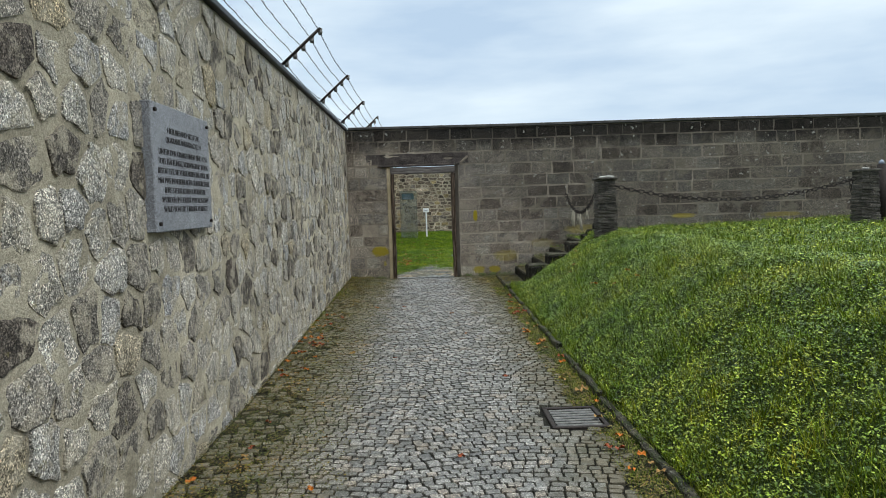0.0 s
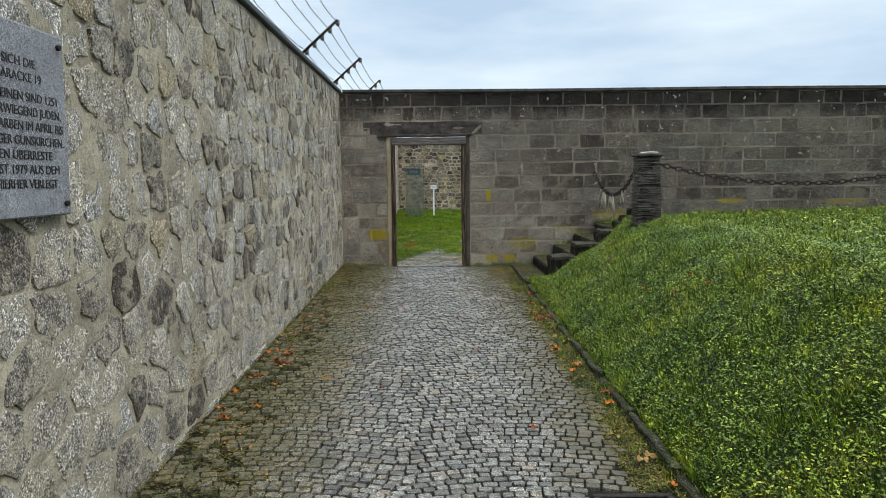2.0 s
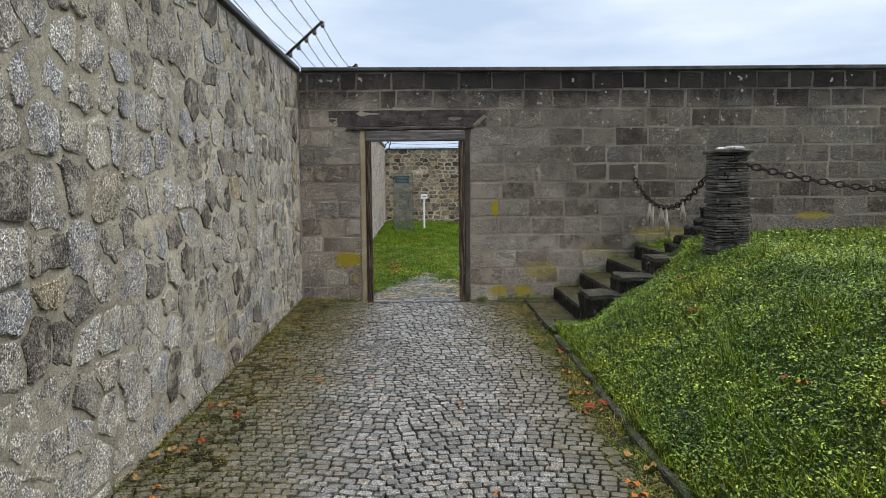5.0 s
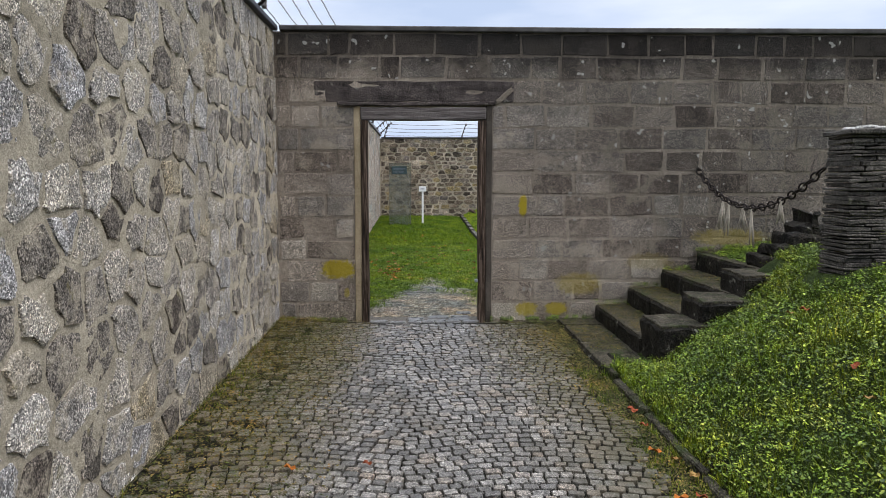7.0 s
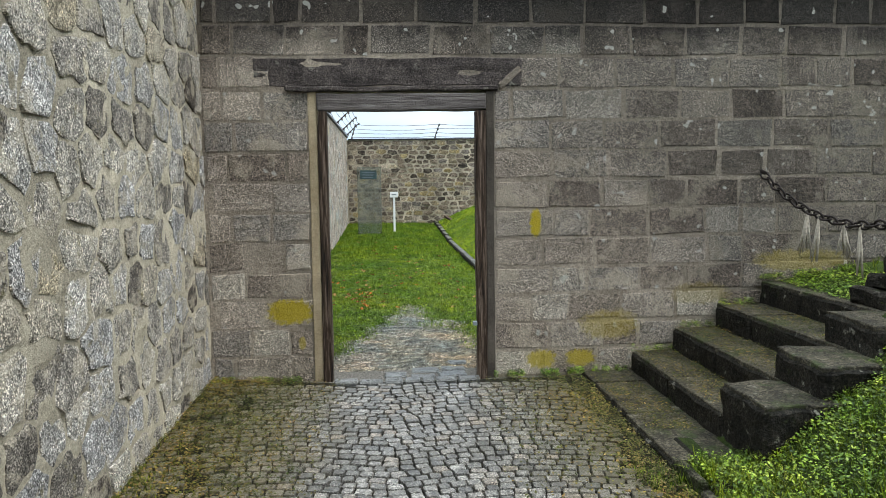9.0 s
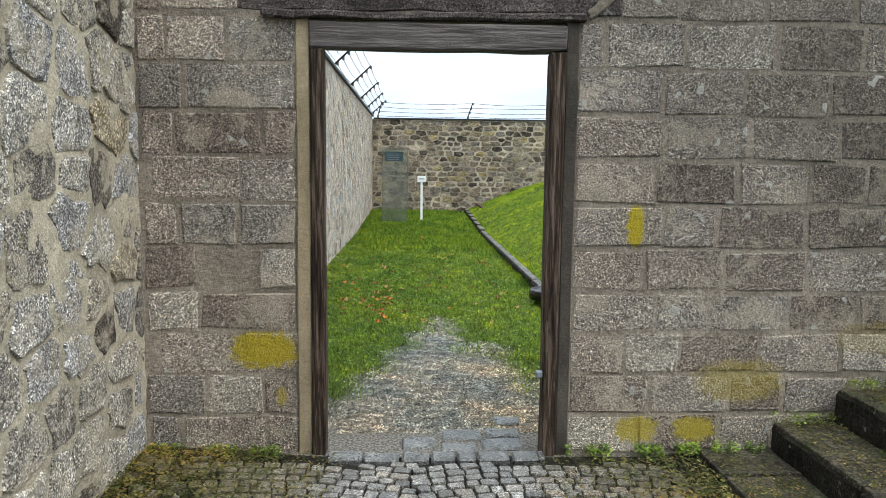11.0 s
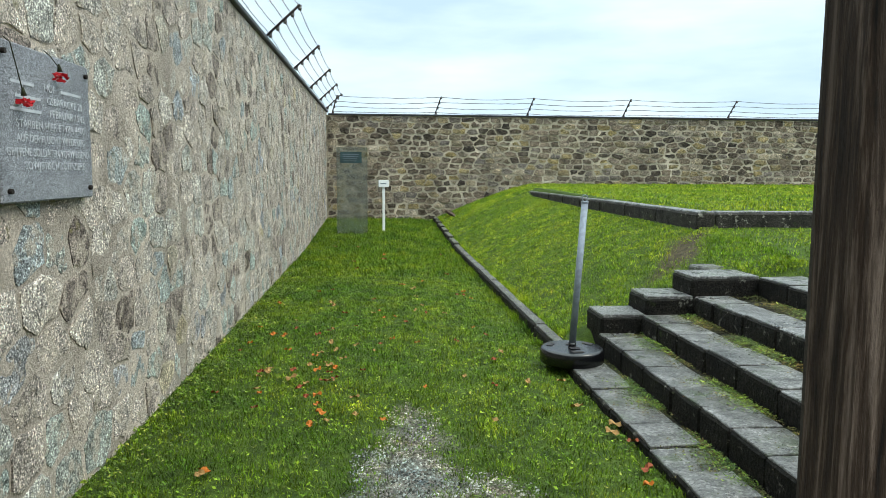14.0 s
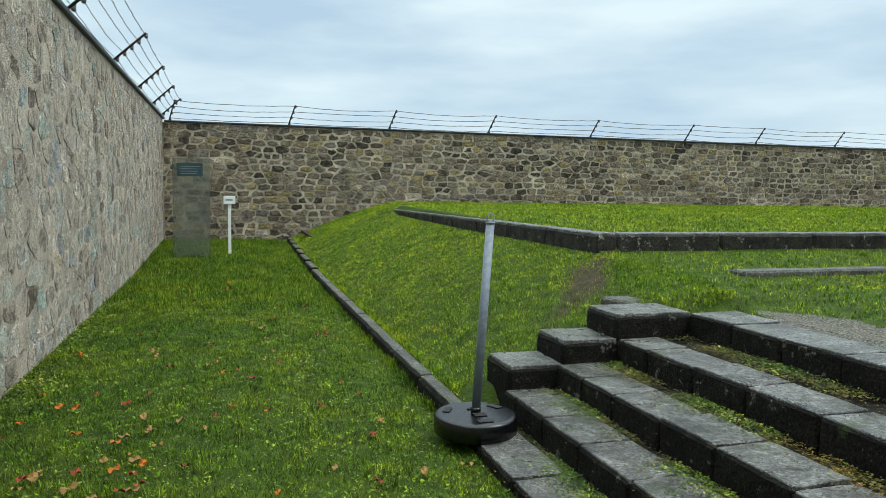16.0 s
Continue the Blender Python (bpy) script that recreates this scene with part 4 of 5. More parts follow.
part("shaft", tube([(0, 0, 0), (0, 0, 0.95)], 0.07, 10), M_IRON, post)
part("ball", tube([(0, 0, 0.94), (0, 0, 0.97), (0, 0, 1.0), (0, 0, 1.02)], [0.03, 0.045, 0.035, 0.01], 10), M_GALV, post)
board = thing("notice_board", (7.30, 11.05, float(ground_z(7.3, 11.05)) - 0.01), "small white notice board leaning by the pillar", "sign")
part("panel", box(-0.12, 0.12, -0.015, 0.015, 0.02, 0.2, 0.004), M_WHITE, board)


# ---- barbed wire on the walls ----
def wire_run(p0, p1, sag, r, seed):
    """One strand between two posts, sagging, twisted a little, with barbs."""
    rr = random.Random(seed)
    p0, p1 = Vector(p0), Vector(p1)
    n = max(6, int((p1 - p0).length / 0.16))
    pts = [p0.lerp(p1, k / n) - Vector((0, 0, sag * 4 * (k / n) * (1 - k / n))) + Vector((0, 0, rr.uniform(-0.006, 0.006))) for k in range(n + 1)]
    b = tube(pts, r, 4, False)
    for p in pts[1:-1]:
        for q in (Vector((0.018, 0.008, 0.018)), Vector((-0.018, 0.008, 0.018))):
            v = [b.verts.new(p + q), b.verts.new(p - q), b.verts.new(p - q + Vector((0.003, 0.004, 0.003))), b.verts.new(p + q + Vector((0.003, 0.004, 0.003)))]
            b.faces.new(v)
    return b


def fence(label, bases, lean, wires, seed, r=0.0035):
    f = thing("barbed_wire_fence", bases[0], label, "fence")
    o = Vector(bases[0])
    lean = Vector(lean)
    rr = random.Random(seed)
    for base in bases:
        b0 = Vector(base) - o
        part("post", tube([b0 - lean * 0.08, b0 + lean], 0.016, 6), M_IRON, f, "leaning iron bracket")
        for k in range(wires):
            s = 0.12 + 0.84 * k / (wires - 1)
            p = b0 + lean * s
            part("insulator", tube([p + Vector((0.015, 0.015, -0.05)), p + Vector((0.015, 0.015, -0.02)), p + Vector((0.015, 0.015, -0.016)), p + Vector((0.015, 0.015, 0.014))], [0.018, 0.027, 0.02, 0.026], 7), M_PORC, f)
    for k in range(wires):
        s = 0.12 + 0.84 * k / (wires - 1)
        for a, b in zip(bases, bases[1:]):
            part("wire", wire_run(Vector(a) - o + lean * s, Vector(b) - o + lean * s, rr.uniform(0.01, 0.06), r, rr.random()), M_WIRE, f)
    return f


fence("black barbed wire on leaning iron brackets over the wall top", [(WX, y, 2.985) for y in (-6.0, -3.2, -0.4, 2.3, 5.0, 7.66, 10.38, 12.95, 15.85)], (0.43, 0, 0.385), 5, 1)
fence("black barbed wire on leaning iron brackets over the pale wall", [(WX, y, 3.185) for y in (16.9, 19.4, 22.04, 24.9, 27.6, 30.0, 32.2)], (0.43, 0, 0.40), 5, 2)
fence("thin barbed wire on iron brackets over the field-stone wall", [(x, 32.35, 3.085) for x in (-1.3, 1.42, 3.91, 6.57, 9.55, 12.56, 14.98, 17.89, 20.8, 23.5)], (0.15, -0.22, 0.46), 4, 3, 0.006)


# ---- plaques ----
def lettering(body, size, at, mat, parent, width=None):
    """A line of raised letters on a face that looks along +x, centred at a place."""
    cu = bpy.data.curves.new("lettering", "FONT")
    cu.body, cu.size, cu.align_x, cu.align_y, cu.extrude = body, size, "CENTER", "CENTER", 0.0012
    tmp = new("tmp_text", cu)
    bpy.context.view_layer.update()
    me = bpy.data.meshes.new_from_object(tmp.evaluated_get(bpy.context.evaluated_depsgraph_get()))
    w = tmp.dimensions.x
    bpy.data.objects.remove(tmp)
    me.materials.clear()
    me.materials.append(mat)
    k = (width / w) if width and w > 0 else 1.0
    me.transform(Matrix(((0, 0, 1, 0), (k, 0, 0, 0), (0, 1, 0, 0), (0, 0, 0, 1))))
    ob = part("lettering", me, parent=parent)
    ob.location = at
    return tagged(ob, kind="stuff")


def plaque(y0, y1, z0, z1, label, lines, size, ink, thick=0.06):
    p = thing("memorial_plaque", (WX, (y0 + y1) / 2, (z0 + z1) / 2), label, "plaque", "wall plaques")
    w, h = (y1 - y0) / 2, (z1 - z0) / 2
    part("slab", box(0.0, thick, -w, w, -h, h, 0.006, 0.002, 3, 4), M_PLAQUE, p)
    for sy in (-1, 1):
        for sz in (-1, 1):
            part("bolt", tube([(thick - 0.002, sy * (w - 0.045), sz * (h - 0.045)), (thick + 0.014, sy * (w - 0.045), sz * (h - 0.045))], 0.0105, 8), M_IRON, p, "dark iron fixing bolt")
    for body, fy, fz, fw in lines:
        if body:
            lettering(body, size, (thick + 0.0015, fy * w, h - fz * 2 * h), ink, p, fw * 2 * w)
        else:
            part("worn_line", box(thick, thick + 0.002, (fy - fw) * w, (fy + fw) * w, h - fz * 2 * h - size * 0.13, h - fz * 2 * h + size * 0.13), ink, p)
    return p


plaque(3.80, 4.79, 1.40, 2.09, "grey granite memorial plaque with dark engraved lettering", [
    ("HIER BEFAND SICH DIE", 0.02, 0.20, 0.55), ("QUARANTÄNEBARACKE 19", 0.02, 0.275, 0.62),
    ("UNTER DEN GRABSTEINEN SIND 1251", 0.02, 0.375, 0.84), ("TOTE HÄFTLINGE, VORWIEGEND JUDEN,", 0.02, 0.45, 0.88),
    ("BESTATTET. SIE VERSTARBEN IM APRIL BIS", 0.02, 0.525, 0.90), ("MAI 1945 IM NEBENLAGER GUNSKIRCHEN.", 0.02, 0.60, 0.90),
    ("IHRE STERBLICHEN ÜBERRESTE", 0.02, 0.675, 0.72), ("WURDEN IM HERBST 1979 AUS DEM", 0.02, 0.75, 0.82),
    ("WALD VON EDT HIERHER VERLEGT", 0.02, 0.825, 0.78)], 0.046, M_INK)
plaque(15.52, 16.34, 1.43, 2.02, "grey granite memorial plaque with pale lettering and red carnations", [
    ("", -0.55, 0.24, 0.22), ("HOF", 0.0, 0.24, 0.12), ("", 0.5, 0.24, 0.25),
    ("", -0.45, 0.325, 0.25), ("GSBARACKE 20", 0.35, 0.325, 0.42), ("", -0.5, 0.41, 0.3), ("FEBRUAR 1945", 0.4, 0.41, 0.42),
    ("STARBEN HIER ETWA 4400", 0.05, 0.50, 0.76), ("AUF DER FLUCHT WIEDERER-", 0.05, 0.59, 0.76),
    ("GRIFFENE SOLDATEN VORWIEGEND", 0.0, 0.68, 0.90), ("SOWJETISCHE OFFIZIERE", 0.1, 0.765, 0.68)], 0.044, M_INKPALE, 0.05)
rng = random.Random(14)
for y, z, ln in ((15.62, 2.03, 0.19), (15.94, 2.03, 0.06)):
    fl = thing("red_carnation", (WX + 0.065, y, z), "red carnation on a dark stem hung over the plaque", "flower", "carnations")
    part("stem", tube([(-0.02, -0.03, 0.0), (0.0, -0.02, -0.02), (0.012, 0.03, -ln)], 0.002, 5), M_STEM, fl)
    part("calyx", tube([(0.012, 0.03, -ln + 0.015), (0.014, 0.032, -ln - 0.015)], [0.004, 0.011], 7), M_STEM, fl)
    b = bmesh.new()
    for k in range(26):
        a, q = rng.uniform(0, 2 * math.pi), rng.uniform(0.012, 0.038)
        c = Vector((0.016 + 0.5 * q * math.cos(a), 0.035 + q * math.sin(a), -ln - 0.02 - rng.uniform(0, 0.024)))
        u = Vector((rng.uniform(-1, 1), rng.uniform(-1, 1), rng.uniform(-0.4, 0.4))).normalized() * 0.014
        w = Vector((rng.uniform(-0.5, 0.5), rng.uniform(-0.5, 0.5), -1)).normalized() * 0.012
        b.faces.new([b.verts.new(c + s) for s in (-u, w * 0.9 - u * 0.3, w + u * 0.4, u)])
    part("petals", b, M_RED, fl)

# ---- drain ----
drain = thing("drain_grate", (1.025, 5.10, float(base_z(5.13)) - 0.022), "rectangular iron drain grate with worn bars set in the cobbles", "drain")
for x0, x1, y0, y1 in ((-0.2, 0.2, -0.25, -0.215), (-0.2, 0.2, 0.215, 0.25), (-0.2, -0.165, -0.214, 0.214), (0.165, 0.2, -0.214, 0.214)):
    part("rim", box(x0, x1, y0, y1, -0.05, 0.043, 0.005), M_IRON, drain)
for k in range(7):
    yy = -0.19 + k * 0.059
    part("bar", box(-0.164, 0.164, yy, yy + 0.026, -0.03, 0.04, 0.008), M_BAR, drain, "worn shiny iron bar")
part("pit", box(-0.165, 0.165, -0.214, 0.214, -0.06, -0.045), M_RUBBER, drain)

# ---- things on the far lawn ----
stele = thing("glass_stele", (-0.66, 28.8, float(base_z(28.8)) - 0.03), "tall smoked glass information panel standing in the grass", "information panel")
part("glass_pane", box(-0.335, 0.335, -0.012, 0.012, 0.0, 1.93, 0.003), M_GLASS, stele)
part("printed_field", box(-0.25, 0.21, -0.016, -0.0135, 1.59, 1.83), M_TEAL, stele, "dark teal printed field")
for k in range(4):
    part("text_bar", box(-0.2, 0.1 + 0.02 * k, -0.0185, -0.0165, 1.63 + 0.045 * k, 1.64 + 0.045 * k), M_GALV, stele)
sign = thing("white_sign", (0.03, 29.3, float(base_z(29.3)) - 0.02), "small white sign on a white post in the lawn", "sign")
part("post", box(-0.03, 0.03, -0.02, 0.02, 0, 1.06, 0.004), M_WHITE, sign)
part("panel", box(-0.115, 0.115, -0.05, -0.021, 1.03, 1.19, 0.006), M_WHITE, sign)
part("text_bar", box(-0.07, 0.06, -0.0525, -0.0505, 1.10, 1.125), M_GALV, sign)

stand = thing("barrier_post", (1.40, 18.17, 0.105), "leaning galvanised barrier post in a black rubber base", "barrier post")


def disc(r, z0, z1, n=40, lip=0.018):
    b = bmesh.new()
    prof = [(r - 0.01, z0), (r, z0 + 0.012), (r, z1 - lip), (r - lip * 0.6, z1 - 0.004), (r - lip * 1.4, z1)]
    rings = [[b.verts.new((q * math.cos(2 * math.pi * k / n), q * math.sin(2 * math.pi * k / n), z)) for k in range(n)] for q, z in prof]
    for r0, r1 in zip(rings, rings[1:]):
        for k in range(n):
            b.faces.new((r0[k], r0[(k + 1) % n], r1[(k + 1) % n], r1[k])).smooth = True
    b.faces.new(rings[-1])
    b.faces.new(rings[0][::-1])
    return b


base = part("base", disc(0.245, 0.0, 0.115), M_RUBBER, stand, "round wet black rubber foot")
for a in (-60, 60, 180):
    h = part("handle_slot", box(-0.045, 0.045, -0.022, 0.022, 0.1165, 0.121, 0.002), M_INK, base)
    h.matrix_basis = pose(0, 0, 0, 0, 0, a) @ pose(0, 0.17, 0)
for dy in (-0.07, -0.035, 0.07):
    part("socket", box(-0.03, 0.045, dy - 0.012, dy + 0.012, 0.1165, 0.122, 0.002), M_INK, base)
POLE = Vector((0.09, 0.06, 1.22))
part("pole", tube([(0, 0, 0.11), POLE], 0.026, 14), M_GALV, stand)
part("collar", tube([(0, 0, 0.112), (0, 0, 0.15)], 0.03, 12), M_RUBBER, stand)
part("pole_cap", tube([POLE, POLE + Vector((0, 0, 0.012))], 0.03, 12), M_GALV, stand)
part("eye_hook", tube([POLE + Vector((0.022 * math.cos(a), 0, 0.036 + 0.026 * math.sin(a))) for a in (2 * math.pi * k / 12 for k in range(13))], 0.005, 6), M_GALV, stand)

plank = thing("dark_plank", (1.78, 31.1, float(ground_z(1.78, 31.1)) - 0.02), "short dark board lying at the foot of the bank", "plank")
pb = part("board", box(-0.05, 0.05, -0.45, 0.45, 0.0, 0.07, 0.008, 0.006, 3, 5), M_WOOD, plank)
pb.matrix_basis = pose(0, 0, 0.02, 8, 0, 12)

# ---- doorway floor ----
sill = tagged(new("threshold"), "row of worn stones and flags across the doorway", "threshold", kind="structure")
rng = random.Random(6)
x = -0.56
while x < 0.5:
    w = rng.uniform(0.1, 0.2)
    part("sill_stone", box(x, min(x + w, 0.5) - 0.01, WY0 - 0.13, WY0 - 0.03, 0.0, 0.15, 0.012, 0.008, 1, x), M_SLAB, sill)
    x += w
for x, y, w, d in ((0.0, 13.68, 0.19, 0.13), (0.21, 13.70, 0.22, 0.15), (0.02, 13.85, 0.2, 0.13), (0.24, 13.88, 0.2, 0.14), (-0.2, 13.72, 0.17, 0.14), (0.32, 14.06, 0.15, 0.12)):
    part("flagstone", box(x, x + w, y, y + d, 0.05, 0.126 + rng.uniform(0, 0.006), 0.01, 0.016, 2, x + y), M_SLAB, sill)

# ---- cobbles ----
cobbles = tagged(new("cobbled_path"), "path of small grey granite setts laid in arcs, wet and mossy at the edges", "path", kind="structure")
rng = random.Random(77)
cv, cf, made = [], [], 0


def cobble(x, y, w, d, ang):
    r = random.Random(int(x * 7919 + y * 104729))
    z = float(ground_z(x, y))
    h = 0.02 + r.uniform(-0.0025, 0.0025)
    ca, sa = math.cos(ang), math.sin(ang)
    ring = []
    for a, b in ((-1, -0.75), (-0.75, -1), (0.75, -1), (1, -0.75), (1, 0.75), (0.75, 1), (-0.75, 1), (-1, 0.75)):
        px, py = a * w / 2 * r.uniform(0.92, 1.04), b * d / 2 * r.uniform(0.92, 1.04)
        ring.append((x + px * ca - py * sa, y + px * sa + py * ca))
    tx, ty = r.uniform(-0.06, 0.06), r.uniform(-0.06, 0.06)
    v = [(p, q, z - 0.02) for p, q in ring] + [(p, q, z + h * 0.8) for p, q in ring]
    v += [(x + (p - x) * 0.94, y + (q - y) * 0.94, z + h + tx * (p - x) + ty * (q - y)) for p, q in ring]
    f = []
    for i in range(8):
        j = (i + 1) % 8
        f += [(i, j, 8 + j, 8 + i), (8 + i, 8 + j, 16 + j, 16 + i)]
    f.append(tuple(range(16, 24)))
    return v, f


y = -1.5
while y < 13.75:
    d = rng.uniform(0.06, 0.072)
    x = -1.42
    while x < 1.22:
        w = rng.uniform(0.06, 0.094)
        ph = ((x + w / 2 + 0.15) / 1.25) % 1.0
        yy = y + 0.1 * math.sin(math.pi * ph) + rng.uniform(-0.008, 0.008)
        ang = math.atan(0.1 * math.pi / 1.25 * math.cos(math.pi * ph)) * 0.9 + rng.uniform(-0.05, 0.05)
        xc = x + w / 2
        ed = 1.12 + 0.05 * math.sin(yy * 3.1) + 0.03 * math.sin(yy * 7.7)
        if yy < 13.5 and xc < ed and not (0.79 < xc < 1.26 and 4.81 < yy < 5.39) and not (xc < -1.0 and rng.random() < 0.35):
            v, f = cobble(xc, yy, w - 0.0085, d - 0.0085, ang)
            if made < 300 and 4.5 < yy < 5.7 and xc > -0.6:
                part("sett", mesh_of("sett", v, f, M_COB[0]), parent=cobbles)
                made += 1
            else:
                k = len(cv)
                cv += v
                cf += [tuple(i + k for i in t) for t in f]
        x += w
    y += d
tagged(part("joined_setts", mesh_of("joined_setts", cv, cf, M_COB[1]), parent=cobbles), kind="stuff")


# ---- grass, clover, litter ----
def scatter(n, x0, x1, y0, y1, seed, keep=None):
    r = np.random.default_rng(seed)
    x, y = r.uniform(x0, x1, n), r.uniform(y0, y1, n)
    if keep is not None:
        k = keep(x, y, r)
        x, y = x[k], y[k]
    return x, y, ground_z(x, y), r


def quads(name, v, material, label, category):
    """Many small loose quads as one mesh; v has shape (n, 4, 3)."""
    n = len(v)
    me = bpy.data.meshes.new(name)
    me.vertices.add(4 * n)
    me.vertices.foreach_set("co", v.astype(np.float32).ravel())
    me.loops.add(4 * n)
    me.loops.foreach_set("vertex_index", np.arange(4 * n, dtype=np.int32))
    me.polygons.add(n)
    me.polygons.foreach_set("loop_start", np.arange(0, 4 * n, 4, dtype=np.int32))
    me.update(calc_edges=True)
    me.materials.append(material)
    return tagged(new(name, me), label, category, kind="stuff")


def blades(name, pts, ln, wd, lean, material, label):
    x, y, z, r = pts
    n = len(x)
    a, b = r.uniform(0, 2 * np.pi, n), r.uniform(0, 2 * np.pi, n)
    clump = np.sin(9.1 * x + 4.3 * y) * np.sin(7.7 * y - 3.9 * x) + 0.7 * np.sin(19 * x - 8 * y + 1.3) * np.sin(17 * y + 6 * x)
    L = ln * r.uniform(0.5, 1.4, n) * (0.95 + 0.42 * clump)
    w = wd * r.uniform(0.6, 1.3, n)
    sx, sy = np.cos(a) * w, np.sin(a) * w
    o = L * lean * r.uniform(0.2, 1.3, n)
    tx, ty, tz = x + np.cos(b) * o, y + np.sin(b) * o, z + L * np.sqrt(np.clip(1 - (o / L) ** 2, 0.1, 1))
    z = z - 0.01
    v = np.stack([np.stack([x - sx, y - sy, z], 1), np.stack([x + sx, y + sy, z], 1), np.stack([tx + sx * 0.25, ty + sy * 0.25, tz], 1), np.stack([tx - sx * 0.25, ty - sy * 0.25, tz], 1)], 1)
    return quads(name, v, material, label, "grass")


def leaflets(name, pts, size, up, material, label, category="leaves", tilt=0.6):
    """Small broad leaves, lying at many angles a little above the ground."""
    x, y, z, r = pts
    n = len(x)
    c = np.stack([x, y, z + up * r.uniform(0.15, 1.0, n)], 1)
    a = r.uniform(0, 2 * np.pi, n)
    s = (size * r.uniform(0.5, 1.4, n))[:, None]
    u = np.stack([np.cos(a), np.sin(a), r.uniform(-tilt, tilt, n)], 1) * s
    w = np.stack([-np.sin(a), np.cos(a), r.uniform(-tilt, tilt, n)], 1) * s * 0.7
    return quads(name, np.stack([c - u, c - w * 0.8, c + u, c + w * 0.8], 1), material, label, category)


off_stairs = lambda x, y: ~((y > 11.85) & (x < 2.72) & (y > 11.75 + 0.12 * (x - 1.3)))
ridge = lambda x, y: np.hypot(x - 2.79, y - 11.28) > 0.28
keepA = lambda x, y, r: ~((x < 3.25) & (y > 12.25)) & off_stairs(x, y) & ridge(x, y) & (y < 13.6)
blades("grass_bank", scatter(270000, 1.335, 3.3, -9.5, 13.6, 1, keepA), 0.052, 0.0026, 0.95, M_GRASS, "uneven green grass on the bank above the kerb")
blades("grass_plateau", scatter(150000, 3.3, 14, -9.5, 13.6, 2, keepA), 0.06, 0.0045, 0.8, M_GRASS, "green grass on top of the bank")
leaflets("clover_patch", scatter(230000, 1.345, 3.6, -0.5, 13.0, 3, keepA), 0.0088, 0.06, M_CLOVER, "low clover and weeds among the grass")
leaflets("clover_upper", scatter(42000, 3.6, 12, -2.0, 13.4, 4, keepA), 0.017, 0.07, M_CLOVER, "clover among the grass on the plateau")


def tufts(seed, n, x0, x1, y0, y1, per):
    r = np.random.default_rng(seed)
    cx, cy = np.repeat(r.uniform(x0, x1, n), per), np.repeat(r.uniform(y0, y1, n), per)
    x, y = cx + r.normal(0, 0.045, len(cx)), cy + r.normal(0, 0.045, len(cx))
    k = keepA(x, y, r)
    x, y = x[k], y[k]
    return x, y, ground_z(x, y), r


blades("grass_tufts", tufts(51, 150, 1.5, 4.0, 2.0, 11.5, 60), 0.11, 0.0035, 0.8, M_GRASS, "longer tufts of grass standing out of the bank")
blades("kerb_fringe", tufts(52, 210, 1.33, 1.38, 1.5, 11.8, 36), 0.07, 0.003, 0.9, M_GRASS, "grass hanging over the kerb")


def kerb_line(seed, n, x0, y0, y1, per):
    r = np.random.default_rng(seed)
    cy = np.repeat(r.uniform(y0, y1, n), per)
    x, y = x0 + r.normal(0, 0.018, len(cy)), cy + r.normal(0, 0.07, len(cy))
    return x, y, ground_z(x, y), r


blades("lawn_kerb_fringe", kerb_line(53, 260, 1.325, 18.8, 31.8, 30), 0.06, 0.003, 0.9, M_LAWN, "longer lawn grass along the low kerb")
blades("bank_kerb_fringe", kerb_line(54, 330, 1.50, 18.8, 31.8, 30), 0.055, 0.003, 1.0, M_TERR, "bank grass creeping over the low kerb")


def fan_free(x, y, r):
    d = 0.88 * np.abs(x - 0.1) + 0.27 * (y - 13.6)
    return d + 0.35 * (r.random(len(x)) - 0.5) + 0.16 * np.sin(x * 7 + y * 3) * np.cos(y * 5 - x * 2) > 0.86


blades("lawn_grass", scatter(200000, -1.45, 1.36, 13.88, 23, 5, fan_free), 0.027, 0.003, 1.1, M_LAWN, "short mown green lawn between wall and kerb")
blades("lawn_grass_far", scatter(75000, -1.45, 1.4, 23, 32.25, 6), 0.05, 0.005, 0.8, M_LAWN, "short mown green lawn towards the far wall")
leaflets("lawn_clover", scatter(16000, -1.45, 1.36, 14.1, 24, 7, fan_free), 0.010, 0.03, M_LAWN, "clover leaves in the lawn")
near_wall = lambda x, y, r: r.random(len(x)) < np.clip(0.9 - (x + 1.45) * 2.2 + 0.5 * np.sin(y * 2.1) * np.sin(y * 5.3), 0, 1)
leaflets("lawn_wall_weeds", scatter(9000, -1.45, -0.95, 14.6, 24, 17, near_wall), 0.011, 0.04, M_GRASS, "broad-leaved weeds along the foot of the rubble wall")
def bankB(x, y, r):
    """Places of the far bank that carry grass: not the stairs, the terrace, the gravel or the bald earth."""
    q = r.random(len(x)) - 0.5
    on_stairs, on_terrace = (y < 18.9) & (x < 3.05), (x > 3.3) & (y > 20.3) & (y < 29.2)
    stony = (x > 3.0) & (3.4 * np.abs(x - 3.58) + 1.6 * np.clip(y - 17.9, 0, 9) < 0.95 + 0.9 * q)
    bald = 1.3 * np.abs(x - 2.95) + 2.2 * np.abs(y - 16.98 - 0.95 * x) < 0.62 + 0.9 * q
    return ~(on_stairs | on_terrace | stony | bald)


